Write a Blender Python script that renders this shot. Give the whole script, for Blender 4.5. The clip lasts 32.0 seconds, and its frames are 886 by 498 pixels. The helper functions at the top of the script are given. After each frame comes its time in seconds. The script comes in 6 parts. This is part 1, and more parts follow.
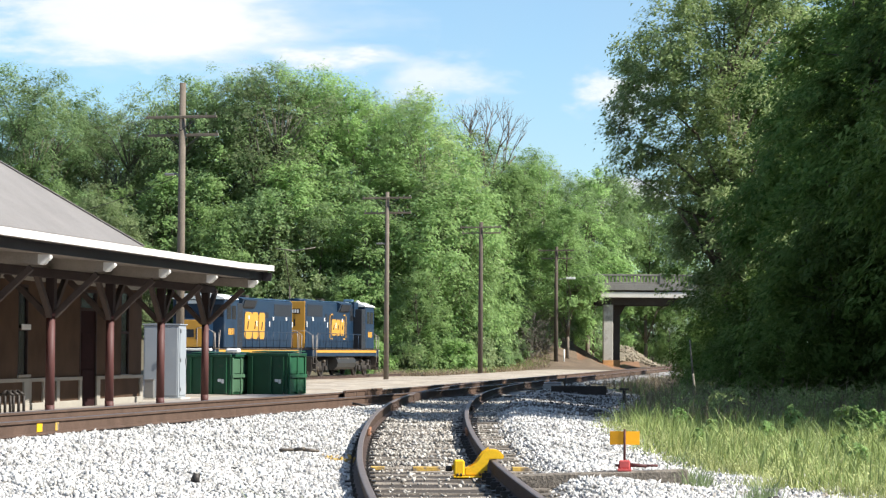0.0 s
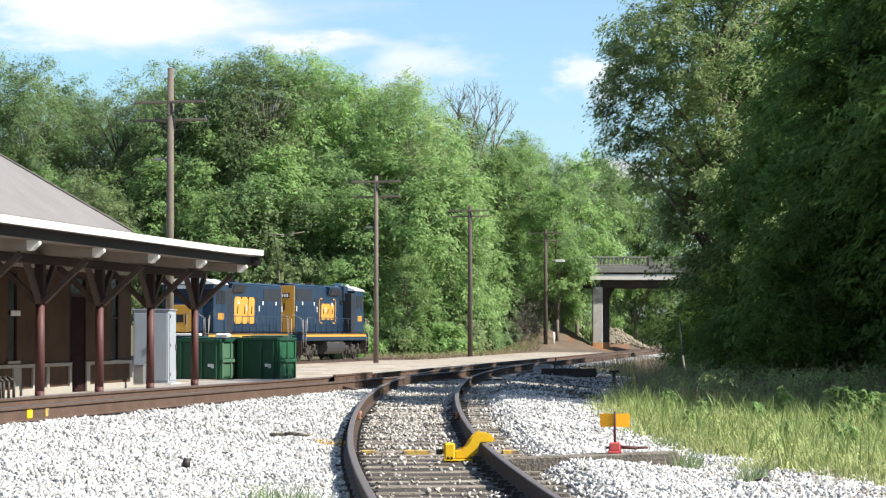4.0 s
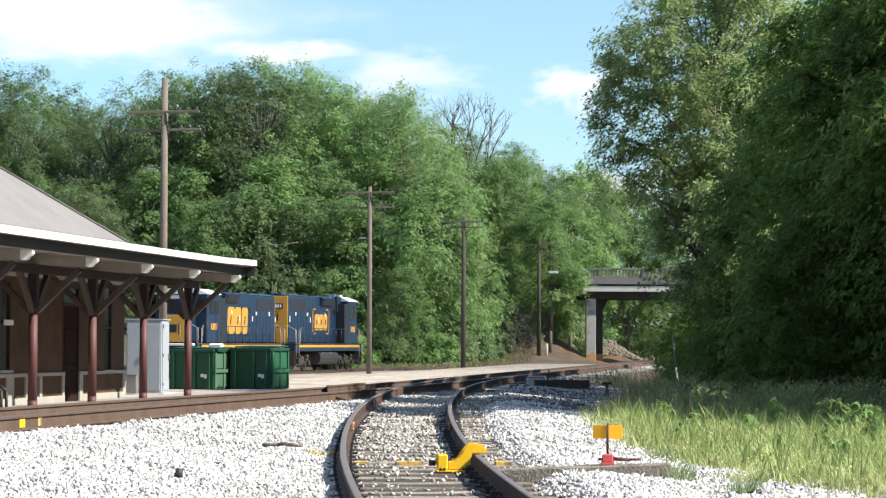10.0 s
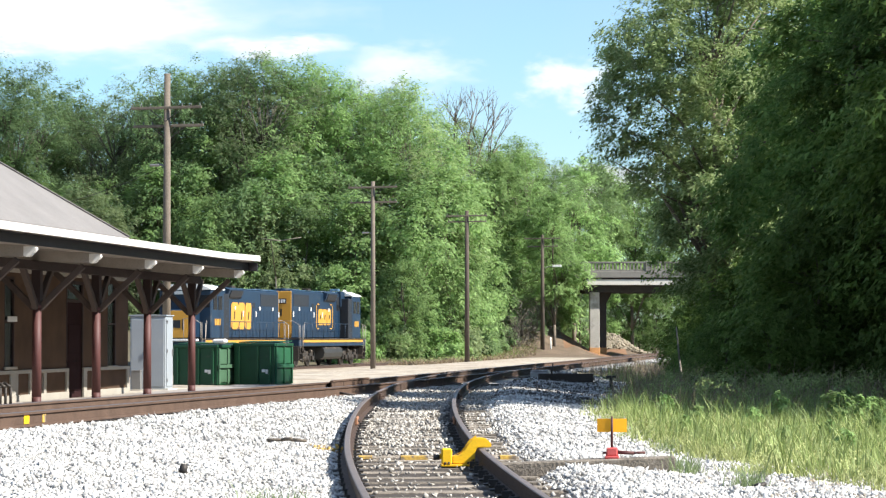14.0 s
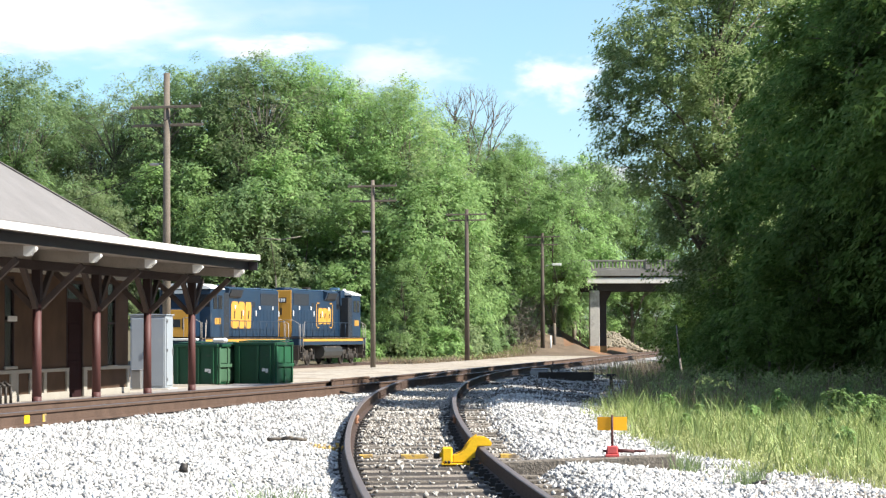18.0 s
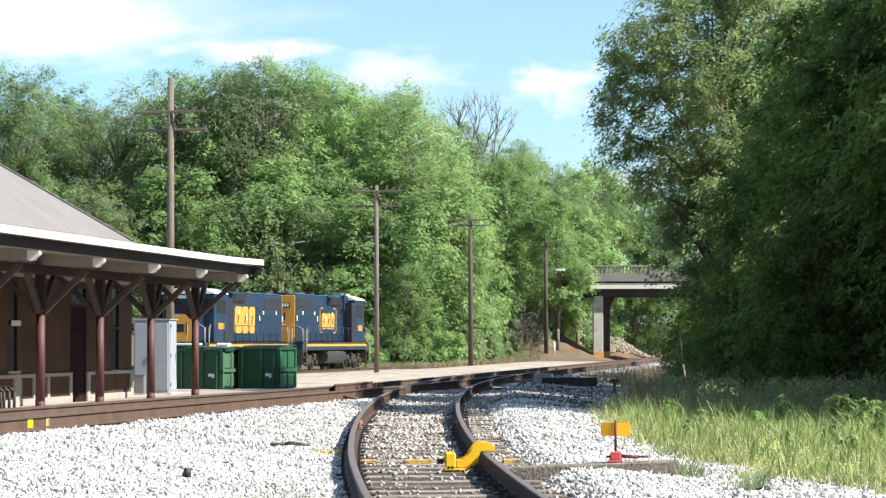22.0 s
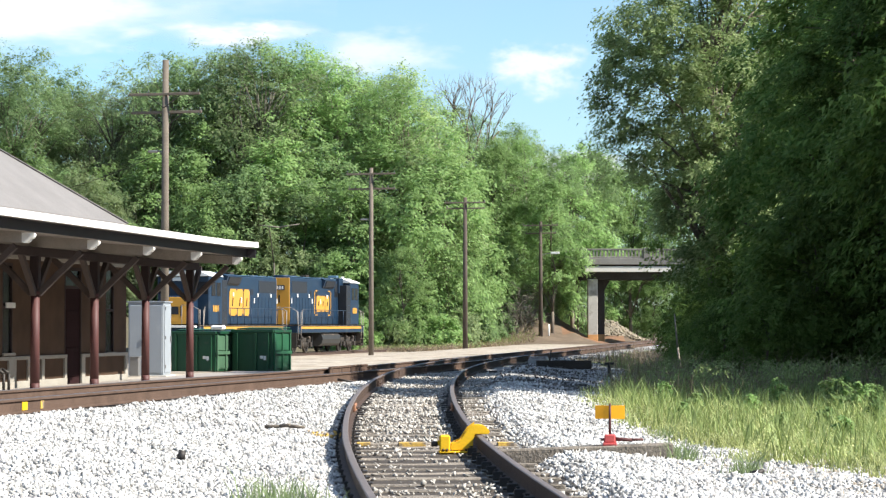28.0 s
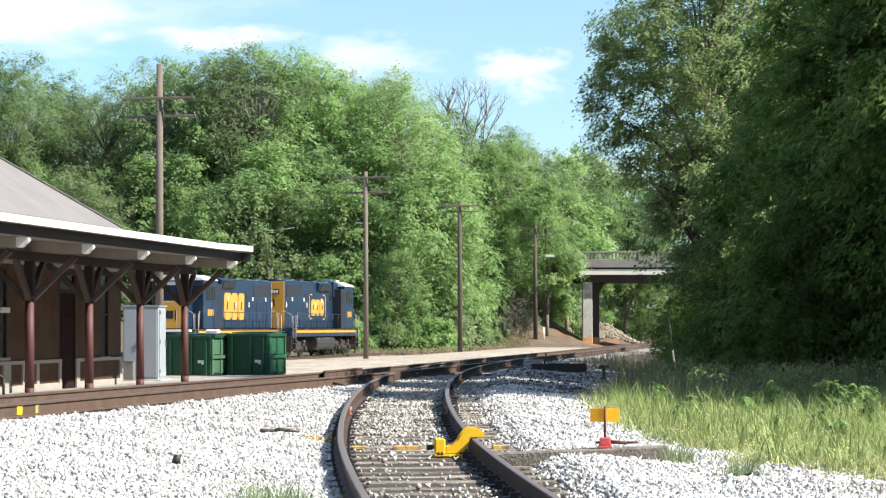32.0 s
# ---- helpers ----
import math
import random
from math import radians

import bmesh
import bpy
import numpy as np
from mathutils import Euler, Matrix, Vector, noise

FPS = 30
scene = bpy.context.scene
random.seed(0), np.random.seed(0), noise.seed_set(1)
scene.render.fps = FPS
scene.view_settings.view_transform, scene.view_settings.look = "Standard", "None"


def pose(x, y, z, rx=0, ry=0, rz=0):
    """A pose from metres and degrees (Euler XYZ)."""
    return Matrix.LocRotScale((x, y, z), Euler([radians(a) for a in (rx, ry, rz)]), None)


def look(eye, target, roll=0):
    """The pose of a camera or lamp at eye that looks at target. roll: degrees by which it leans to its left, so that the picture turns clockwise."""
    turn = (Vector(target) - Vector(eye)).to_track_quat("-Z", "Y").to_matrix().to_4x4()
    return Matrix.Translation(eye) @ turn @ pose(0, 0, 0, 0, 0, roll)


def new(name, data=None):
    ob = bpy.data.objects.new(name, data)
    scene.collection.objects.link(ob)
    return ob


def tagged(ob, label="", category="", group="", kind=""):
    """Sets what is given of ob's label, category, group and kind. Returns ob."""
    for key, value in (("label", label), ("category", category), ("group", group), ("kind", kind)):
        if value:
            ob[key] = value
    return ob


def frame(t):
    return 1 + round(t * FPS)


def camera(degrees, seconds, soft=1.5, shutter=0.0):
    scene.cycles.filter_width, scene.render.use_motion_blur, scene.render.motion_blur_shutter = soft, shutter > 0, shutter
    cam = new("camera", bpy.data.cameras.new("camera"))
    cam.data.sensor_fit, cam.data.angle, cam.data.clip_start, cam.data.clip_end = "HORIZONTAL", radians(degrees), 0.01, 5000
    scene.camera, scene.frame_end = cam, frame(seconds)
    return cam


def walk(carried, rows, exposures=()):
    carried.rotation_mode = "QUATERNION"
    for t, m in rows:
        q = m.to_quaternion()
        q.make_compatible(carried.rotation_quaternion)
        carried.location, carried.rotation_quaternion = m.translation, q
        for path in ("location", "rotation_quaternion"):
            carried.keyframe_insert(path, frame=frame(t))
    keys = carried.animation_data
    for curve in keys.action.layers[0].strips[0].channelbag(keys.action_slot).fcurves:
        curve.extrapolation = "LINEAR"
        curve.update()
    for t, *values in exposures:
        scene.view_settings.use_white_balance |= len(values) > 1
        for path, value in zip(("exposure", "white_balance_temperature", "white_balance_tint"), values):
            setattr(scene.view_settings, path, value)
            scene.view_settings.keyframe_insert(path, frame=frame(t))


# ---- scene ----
# One plan: x to the right, y away from the camera, z up; the eye stands 1.42 m over the siding's ties.
EYE = (0.0, 0.0, 1.42)
LENS = 20.66
# seconds, pan to the right, tilt up, roll, all in degrees: a hand-held camera that stays on its spot
TURNS = [
    (0, -0.372, 2.362, 0.393), (0.5, -0.33, 2.33, 0.308), (1, -0.351, 2.319, 0.25), (1.5, -0.355, 2.288, 0.171),
    (2, -0.394, 2.241, 0.171), (2.5, -0.301, 2.133, 0.21), (3, -0.212, 2.01, 0.145), (3.5, -0.103, 1.987, -0.014),
    (5.5, -0.183, 1.918, 0.191), (6, -0.156, 1.948, 0.038), (6.5, -0.131, 1.99, 0.014), (7, -0.129, 2.09, 0.061),
    (7.5, -0.118, 2.14, 0.185), (8, -0.064, 2.17, 0.178), (8.5, -0.062, 2.218, 0.18), (9, -0.007, 2.23, 0.237),
    (9.5, 0.034, 2.243, 0.236), (10, 0.036, 2.233, 0.242), (10.5, 0.038, 2.232, 0.22), (11, 0.035, 2.181, 0.073),
    (11.5, 0.04, 2.145, 0.002), (12, 0.03, 2.105, 0.068), (12.5, -0.015, 2.105, -0.012), (13, -0.064, 2.155, -0.109),
    (13.5, -0.076, 2.152, -0.056), (14, -0.041, 2.099, -0.057), (14.5, 0.035, 2.023, -0.288), (16.5, -0.028, 1.963, -0.279),
    (17, -0.063, 1.984, -0.363), (17.5, -0.035, 2.028, -0.268), (18, -0.038, 2.068, -0.186), (18.5, -0.089, 2.088, -0.042),
    (19, -0.107, 2.067, 0.084), (19.5, -0.122, 2.103, 0.08), (20, -0.167, 2.172, -0.077), (20.5, -0.162, 2.192, 0.017),
    (21, -0.126, 2.165, -0.067), (21.5, -0.12, 2.187, -0.082), (22, -0.124, 2.192, -0.081), (22.5, -0.144, 2.186, -0.069),
    (23, -0.145, 2.132, -0.041), (23.5, -0.146, 2.098, -0.126), (24, -0.101, 2.073, -0.225), (24.5, -0.056, 2.014, -0.25),
    (25, -0.045, 1.972, -0.111), (25.5, -0.059, 1.935, -0.085), (27.5, 0.02, 1.745, 0.005), (28, -0, 1.786, 0.005),
    (28.5, -0.001, 1.799, 0.026), (29, -0.002, 1.842, 0.048), (29.5, 0.029, 1.882, -0.07), (30, 0.04, 1.897, -0.199),
    (30.5, 0.04, 1.862, -0.161), (31, 0.06, 1.819, -0.144), (31.5, 0.107, 1.848, -0.187), (32, 0.128, 1.866, -0.165),
]


def aim(pan, tilt, roll):
    a, b = radians(pan), radians(tilt)
    way = Vector((math.sin(a) * math.cos(b), math.cos(a) * math.cos(b), math.sin(b)))
    return look(EYE, Vector(EYE) + 100 * way, roll)


cam = camera(LENS, 32.0, soft=1.3)
EXPOSURES = [(0, 1.57, 6500, 10), (3, 1.58, 6500, 10), (6, 1.68, 6500, 10), (11, 1.74, 6500, 10), (14, 1.77, 6500, 10), (27, 1.77, 6500, 10), (28, 1.72, 6500, 10), (29, 1.54, 6500, 10), (30, 1.62, 6500, 10), (31, 1.75, 6500, 10), (32, 1.76, 6500, 10)]
walk(cam, [(t, aim(a, b, c)) for t, a, b, c in TURNS], EXPOSURES)

# ---- light ----
SUN_TO = Vector((0.93, -0.30, 0.86)).normalized()
sky = bpy.data.worlds.new("sky")
scene.world = sky
sky.use_nodes = True
sn = sky.node_tree
sn.nodes.clear()
sky_tex = sn.nodes.new("ShaderNodeTexSky")
sky_tex.sky_type = "NISHITA"
sky_tex.sun_disc = False
sky_tex.sun_elevation = math.asin(SUN_TO.z)
sky_tex.sun_rotation = math.atan2(SUN_TO.x, SUN_TO.y)
sky_tex.air_density, sky_tex.dust_density, sky_tex.ozone_density = 1.0, 0.2, 2.5
sky_bg = sn.nodes.new("ShaderNodeBackground")
sky_bg.inputs["Strength"].default_value = 0.061
sky_out = sn.nodes.new("ShaderNodeOutputWorld")
sky_tint = sn.nodes.new("ShaderNodeMix")
sky_tint.data_type, sky_tint.blend_type = "RGBA", "MULTIPLY"
sky_tint.inputs[0].default_value = 1.0
sky_tint.inputs[7].default_value = (0.66, 0.88, 1.0, 1)
sn.links.new(sky_tex.outputs[0], sky_tint.inputs[6])
# thin white cloud over the whole dome, broken up by soft noise
veil_co, veil_noise, veil_amount, veil = (sn.nodes.new("ShaderNode" + k) for k in ("TexCoord", "TexNoise", "MapRange", "Mix"))
veil_noise.inputs["Scale"].default_value, veil_noise.inputs["Detail"].default_value = 2.5, 5
veil_amount.inputs["From Min"].default_value, veil_amount.inputs["From Max"].default_value = 0.35, 0.7
veil_amount.inputs["To Min"].default_value, veil_amount.inputs["To Max"].default_value = 0.08, 0.42
sn.links.new(veil_co.outputs["Generated"], veil_noise.inputs["Vector"])
sn.links.new(veil_noise.outputs["Fac"], veil_amount.inputs["Value"])
veil.data_type = "RGBA"
sn.links.new(veil_amount.outputs[0], veil.inputs[0])
sn.links.new(sky_tint.outputs[2], veil.inputs[6])
veil.inputs[7].default_value = (3.7, 3.8, 3.9, 1)
sn.links.new(veil.outputs[2], sky_bg.inputs["Color"])
sn.links.new(sky_bg.outputs[0], sky_out.inputs["Surface"])
sun_data = bpy.data.lights.new("sun", "SUN")
sun_data.energy, sun_data.angle, sun_data.color = 3.2, radians(0.6), (1.0, 0.95, 0.86)
sun = new("sun", sun_data)
sun.matrix_world = look(SUN_TO * 300, (0, 0, 0))


# ---- materials ----
def material(name, color, rough=0.8, metal=0.0, spread=0.15, scale=4.0, fine=60.0, bump=0.15, island=0.0, objects=0.0,
             stain=None, stain_scale=1.2, stain_at=0.55, translucent=0.0, spec=0.4, coat=0.0, second=None):
    """A plain paint, stone, wood or leaf: two scales of noise in its colour, a fine relief, chance by island or by object, and stains."""
    m = bpy.data.materials.new(name)
    m.use_nodes = True
    nt = m.node_tree
    n, link = nt.nodes, nt.links.new
    b = n["Principled BSDF"]
    co = n.new("ShaderNodeTexCoord")
    big, small = n.new("ShaderNodeTexNoise"), n.new("ShaderNodeTexNoise")
    big.inputs["Scale"].default_value, small.inputs["Scale"].default_value = scale, fine
    big.inputs["Detail"].default_value = small.inputs["Detail"].default_value = 4
    link(co.outputs["Object"], big.inputs["Vector"])
    link(co.outputs["Object"], small.inputs["Vector"])
    add = n.new("ShaderNodeMath")
    add.operation = "ADD"
    link(big.outputs["Fac"], add.inputs[0])
    link(small.outputs["Fac"], add.inputs[1])
    level = add.outputs[0]
    ramp = n.new("ShaderNodeMapRange")
    ramp.inputs["From Min"].default_value, ramp.inputs["From Max"].default_value = 0.65, 1.35
    ramp.inputs["To Min"].default_value, ramp.inputs["To Max"].default_value = 1 - spread, 1 + spread
    link(level, ramp.inputs["Value"])
    gain = ramp.outputs[0]
    for amount, node, socket in ((island, "ShaderNodeNewGeometry", "Random Per Island"), (objects, "ShaderNodeObjectInfo", "Random")):
        if amount:
            src, r2, mul = n.new(node), n.new("ShaderNodeMapRange"), n.new("ShaderNodeMath")
            r2.inputs["To Min"].default_value, r2.inputs["To Max"].default_value = 1 - amount, 1 + amount
            link(src.outputs[socket], r2.inputs["Value"])
            mul.operation = "MULTIPLY"
            link(gain, mul.inputs[0])
            link(r2.outputs[0], mul.inputs[1])
            gain = mul.outputs[0]
    tint = n.new("ShaderNodeMix")
    tint.data_type, tint.blend_type = "RGBA", "MULTIPLY"
    tint.inputs[0].default_value = 1.0
    tint.inputs[6].default_value = (*color, 1)
    base = None
    if second:
        two = n.new("ShaderNodeMix")
        two.data_type = "RGBA"
        two.inputs[6].default_value, two.inputs[7].default_value = (*color, 1), (*second, 1)
        pick = n.new("ShaderNodeNewGeometry")
        link(pick.outputs["Random Per Island"], two.inputs[0])
        link(two.outputs[2], tint.inputs[6])
    link(gain, tint.inputs[7])
    base = tint.outputs[2]
    if stain:
        sp, sr, mix = n.new("ShaderNodeTexNoise"), n.new("ShaderNodeMapRange"), n.new("ShaderNodeMix")
        sp.inputs["Scale"].default_value, sp.inputs["Detail"].default_value = stain_scale, 6
        link(co.outputs["Object"], sp.inputs["Vector"])
        sr.inputs["From Min"].default_value, sr.inputs["From Max"].default_value = stain_at, stain_at + 0.12
        link(sp.outputs["Fac"], sr.inputs["Value"])
        mix.data_type = "RGBA"
        link(sr.outputs[0], mix.inputs[0])
        link(base, mix.inputs[6])
        mix.inputs[7].default_value = (*stain, 1)
        base = mix.outputs[2]
    link(base, b.inputs["Base Color"])
    b.inputs["Roughness"].default_value, b.inputs["Metallic"].default_value = rough, metal
    b.inputs["Specular IOR Level"].default_value = spec
    if coat:
        b.inputs["Coat Weight"].default_value, b.inputs["Coat Roughness"].default_value = coat, 0.15
    if bump:
        bp = n.new("ShaderNodeBump")
        bp.inputs["Strength"].default_value, bp.inputs["Distance"].default_value = bump, 0.02
        link(small.outputs["Fac"], bp.inputs["Height"])
        link(bp.outputs[0], b.inputs["Normal"])
    if translucent:
        tr, mx = n.new("ShaderNodeBsdfTranslucent"), n.new("ShaderNodeMixShader")
        link(base, tr.inputs["Color"])
        mx.inputs[0].default_value = translucent
        link(b.outputs[0], mx.inputs[1])
        link(tr.outputs[0], mx.inputs[2])
        link(mx.outputs[0], n["Material Output"].inputs["Surface"])
    return m


M = {}
M["ballast"] = material("ballast", (0.33, 0.32, 0.30), 0.95, spread=0.35, scale=9, fine=22, bump=0.9)
M["stone"] = material("crushed_stone", (0.35, 0.34, 0.325), 0.9, spread=0.18, scale=1.5, island=0.25, fine=70, bump=0.3, second=(0.63, 0.62, 0.595))
M["stone_dirty"] = material("track_stone", (0.39, 0.365, 0.325), 0.95, spread=0.2, scale=6, island=0.5, fine=60, bump=0.3)
# Dark colour joins cinder dirt with the bank trees' shade.
M["cinder_shade"] = material("shaded_cinder_stone", (0.10, 0.09, 0.082), 0.95, spread=0.3, scale=2, island=0.45, fine=60, bump=0.3)
M["track_dirt"] = material("track_dirt", (0.055, 0.045, 0.037), 0.95, spread=0.4, scale=5, fine=25, bump=0.8)
M["lot"] = material("lot_gravel", (0.36, 0.31, 0.245), 0.95, spread=0.5, scale=0.45, fine=3, bump=0.6, stain=(0.24, 0.185, 0.125), stain_scale=0.35, stain_at=0.56)
M["soil"] = material("soil", (0.13, 0.095, 0.066), 0.95, spread=0.35, scale=0.7, fine=8, bump=0.8)
M["rock"] = material("tan_rubble", (0.24, 0.205, 0.155), 0.95, spread=0.4, scale=0.8, fine=6, bump=1.0)
M["turf"] = material("turf", (0.13, 0.155, 0.055), 0.95, spread=0.35, scale=0.8, fine=9, bump=0.8)
M["litter"] = material("leaf_litter", (0.10, 0.085, 0.05), 0.95, spread=0.4, scale=0.6, fine=9, bump=0.8)
M["clay"] = material("red_clay", (0.19, 0.105, 0.06), 0.95, spread=0.3, scale=0.6, fine=7, bump=0.7)
M["concrete"] = material("concrete", (0.50, 0.49, 0.45), 0.9, spread=0.15, scale=1.2, fine=30, bump=0.2, stain=(0.24, 0.22, 0.19), stain_at=0.58)
M["paving"] = material("platform_paving", (0.30, 0.27, 0.245), 0.95, spread=0.2, scale=1.0, fine=30, bump=0.2, spec=0.15)
M["rail_side"] = material("rusty_rail", (0.07, 0.045, 0.034), 0.75, metal=0.2, spread=0.3, scale=5, fine=60, bump=0.3)
M["rail_main"] = material("brown_rail", (0.095, 0.062, 0.046), 0.85, metal=0.0, spread=0.3, scale=3, fine=50, bump=0.3, spec=0.2)
M["rail_top"] = material("worn_rail_head", (0.12, 0.10, 0.09), 0.5, metal=0.5, spread=0.15, scale=4, fine=80, bump=0.05)
M["rail_dull"] = material("dull_rail_head", (0.17, 0.14, 0.125), 0.55, metal=0.3, spread=0.2, scale=4, fine=80, bump=0.1)
M["tie"] = material("weathered_tie", (0.20, 0.172, 0.14), 0.95, spread=0.5, scale=4, fine=30, bump=1.0, objects=0.3)
M["tie_dark"] = material("dark_tie", (0.05, 0.04, 0.033), 0.9, spread=0.35, scale=3, fine=45, bump=0.7)
M["steel_dark"] = material("dark_steel", (0.05, 0.045, 0.042), 0.6, metal=0.5, spread=0.25, scale=4, fine=40)
M["yellow"] = material("yellow_paint", (0.78, 0.46, 0.012), 0.5, spread=0.12, scale=8, fine=60, bump=0.1, stain=(0.45, 0.27, 0.03), stain_scale=9, stain_at=0.62)
M["amber"] = material("amber_plate", (0.80, 0.36, 0.008), 0.5, spread=0.06, scale=8, fine=60, bump=0.03)
M["red"] = material("red_paint", (0.50, 0.085, 0.08), 0.55, spread=0.2, scale=9, fine=60, bump=0.1)
M["red_dark"] = material("rusty_red", (0.09, 0.032, 0.03), 0.7, spread=0.3, scale=9, fine=60, bump=0.2)
M["bark"] = material("bark", (0.14, 0.115, 0.09), 0.95, spread=0.35, scale=2, fine=18, bump=0.8)
M["bark_pale"] = material("pale_bark", (0.26, 0.23, 0.19), 0.95, spread=0.3, scale=2, fine=18, bump=0.6)


# ---- small builders ----
def mesh_of(bm, name, mats, smooth=False):
    me = bpy.data.meshes.new(name)
    bm.normal_update()
    bm.to_mesh(me)
    bm.free()
    for m in mats if isinstance(mats, (list, tuple)) else [mats]:
        me.materials.append(m)
    if smooth:
        me.shade_smooth()
    return me


def part(name, bm, mats, parent=None, label="", smooth=False):
    """Links a bmesh as one mesh object under its thing."""
    me = mesh_of(bm, name, mats, smooth) if isinstance(bm, bmesh.types.BMesh) else bm
    ob = new(name, me)
    ob.parent = parent
    return tagged(ob, label)


def thing(name, label, category, m=None, group="", kind=""):
    ob = new(name)
    ob.empty_display_size = 0.2
    if m is not None:
        ob.matrix_world = m
    return tagged(ob, label, category, group, kind)


def box(bm, x0, x1, y0, y1, z0, z1, bevel=0.0, m=None, mat=0):
    fresh = bmesh.ops.create_cube(bm, size=1.0)["verts"]
    shape = Matrix.LocRotScale(((x0 + x1) / 2, (y0 + y1) / 2, (z0 + z1) / 2), None, (abs(x1 - x0), abs(y1 - y0), abs(z1 - z0)))
    bmesh.ops.transform(bm, matrix=(m @ shape) if m is not None else shape, verts=fresh)
    faces = list({f for v in fresh for f in v.link_faces})
    if bevel:
        edges = list({e for v in fresh for e in v.link_edges})
        done = bmesh.ops.bevel(bm, geom=edges, offset=bevel, segments=1, affect="EDGES", profile=0.7)
        faces = list(set(f for f in faces if f.is_valid) | set(done["faces"]))
    for f in faces:
        f.material_index = mat
    return bm


def beam(bm, a, b, w, h, bevel=0.0, mat=0):
    """A squared bar from a to b, w across and h high."""
    a, b = Vector(a), Vector(b)
    q = (b - a).to_track_quat("Y", "Z")
    m = Matrix.LocRotScale((a + b) / 2, q, None)
    n = (b - a).length / 2
    return box(bm, -w / 2, w / 2, -n, n, -h / 2, h / 2, bevel, m, mat)


def rod(bm, a, b, r0, r1=None, sides=10, mat=0):
    """A round, tapered bar from a to b."""
    a, b = Vector(a), Vector(b)
    r1 = r0 if r1 is None else r1
    q = (b - a).to_track_quat("Z", "Y")
    m = Matrix.LocRotScale((a + b) / 2, q, None)
    fresh = bmesh.ops.create_cone(bm, cap_ends=True, segments=sides, radius1=r0, radius2=r1, depth=(b - a).length, matrix=m)["verts"]
    for f in {f for v in fresh for f in v.link_faces}:
        f.material_index = mat
        f.smooth = len(f.verts) == 4
    return bm


def prism(bm, outline, y0, y1, m=None, mat=0):
    """An outline in x and z, drawn out along y."""
    m = m if m is not None else Matrix()
    lo = [bm.verts.new(m @ Vector((x, y0, z))) for x, z in outline]
    hi = [bm.verts.new(m @ Vector((x, y1, z))) for x, z in outline]
    k = len(outline)
    fs = [bm.faces.new(lo), bm.faces.new(hi[::-1])]
    fs += [bm.faces.new((lo[i], hi[i], hi[(i + 1) % k], lo[(i + 1) % k])) for i in range(k)]
    for f in fs:
        f.material_index = mat
    bmesh.ops.recalc_face_normals(bm, faces=fs)
    return bm


def bm_new():
    return bmesh.new()


# ---- the plan: s runs along the main track, p across it to its left ----
TAN = 0.155
CU = 1 / math.sqrt(1 + TAN * TAN)
SU = TAN * CU
MAIN_P = 10.29      # the main track's middle
TRACK = pose(0, 0, 0, 0, 0, -math.degrees(math.atan(TAN)))   # local x = -p, local y = s


def at(s, p, z=0.0):
    return Vector((s * SU - p * CU, s * CU + p * SU, z))


def here(s, p, z=0.0, turn=0.0):
    """A pose on the plan, with local y along the main track and local x to its right."""
    return Matrix.Translation(at(s, p, z)) @ TRACK @ pose(0, 0, 0, 0, 0, turn)


def main_z(y):
    """The height of the main track's rail heads: it falls a little away from the camera."""
    return np.interp(y, (0, 28.6, 39.5, 50, 60, 420), (0.56, 0.54, 0.50, 0.45, 0.42, 0.41))


def siding_x(y):
    """The siding's middle: it leaves the main track at y = 85 and swings to the right of it towards the camera."""
    u = np.clip(85.0 - np.asarray(y, float), 0, None)
    return -10.415 + TAN * np.asarray(y, float) + 0.00184 * u ** 2 - 0.006 * np.clip(u - 33, 0, None) ** 1.2 + 0.008 * np.clip(u - 58, 0, 10)


def siding_z(y):
    return np.interp(y, (0, 18.9, 26.9, 33.9, 39.4, 46, 52, 60), (-0.1, 0.07, 0.17, 0.27, 0.34, 0.40, 0.425, 0.42))


def ease(v, a, b):
    t = np.clip((np.asarray(v, float) - a) / (b - a), 0, 1)
    return t * t * (3 - 2 * t)


def ground_z(x, y):
    """Height of the ground: the raised ballast of the main track, the siding, the lot by the depot, the bank with the woods."""
    x, y = np.asarray(x, float), np.asarray(y, float)
    p = -x * CU + y * SU
    base = -0.05 - 0.30 * ease(-(x - siding_x(y)), -2.9, -1.7) * (p < 12) - 0.10 * ease(p, 12.5, 14.5) - 0.38 * ease(p, 22, 30)
    base = base + 0.16 * np.clip(p - 36, 0, 60) * ease(p, 35, 40)
    right = x - siding_x(y)
    base = base + 0.35 * ease(right, 6.5, 14) + 0.18 * np.clip(-p - 4, 0, 40)
    ridge_y = np.exp(-((y - 216) / 9) ** 2)
    base = base + ridge_y * np.clip((13.2 - x) * 0.75, 0, 5.5) * (x > -20) + np.exp(-((y - 232) / 9) ** 2) * 1.9 * ease(x, 13, 14.8) * ease(x, 19.4, 15.6)
    o = MAIN_P - p
    bed = main_z(y) - 0.20 - np.clip(o - 1.7, 0, None) * 0.13 - np.clip(-o - 1.7, 0, None) * 0.45
    bed = np.where((o > 6) & (y < 90), -9, bed)
    lead = siding_z(y) - 0.20 + 0.085 * ease(right, 1.33, 1.6) - np.clip(np.abs(right) - 1.9, 0, None) * 0.09
    lead = lead - 0.012 * ((right > -0.8) & (right < 1.3)) - 0.035 * ((right > 0.7) & (right < 1.32) & (y < 44))
    lead = np.where((y > 85) | (np.abs(right) > 4.5), -9, lead)
    return np.maximum(base, np.maximum(bed, lead))


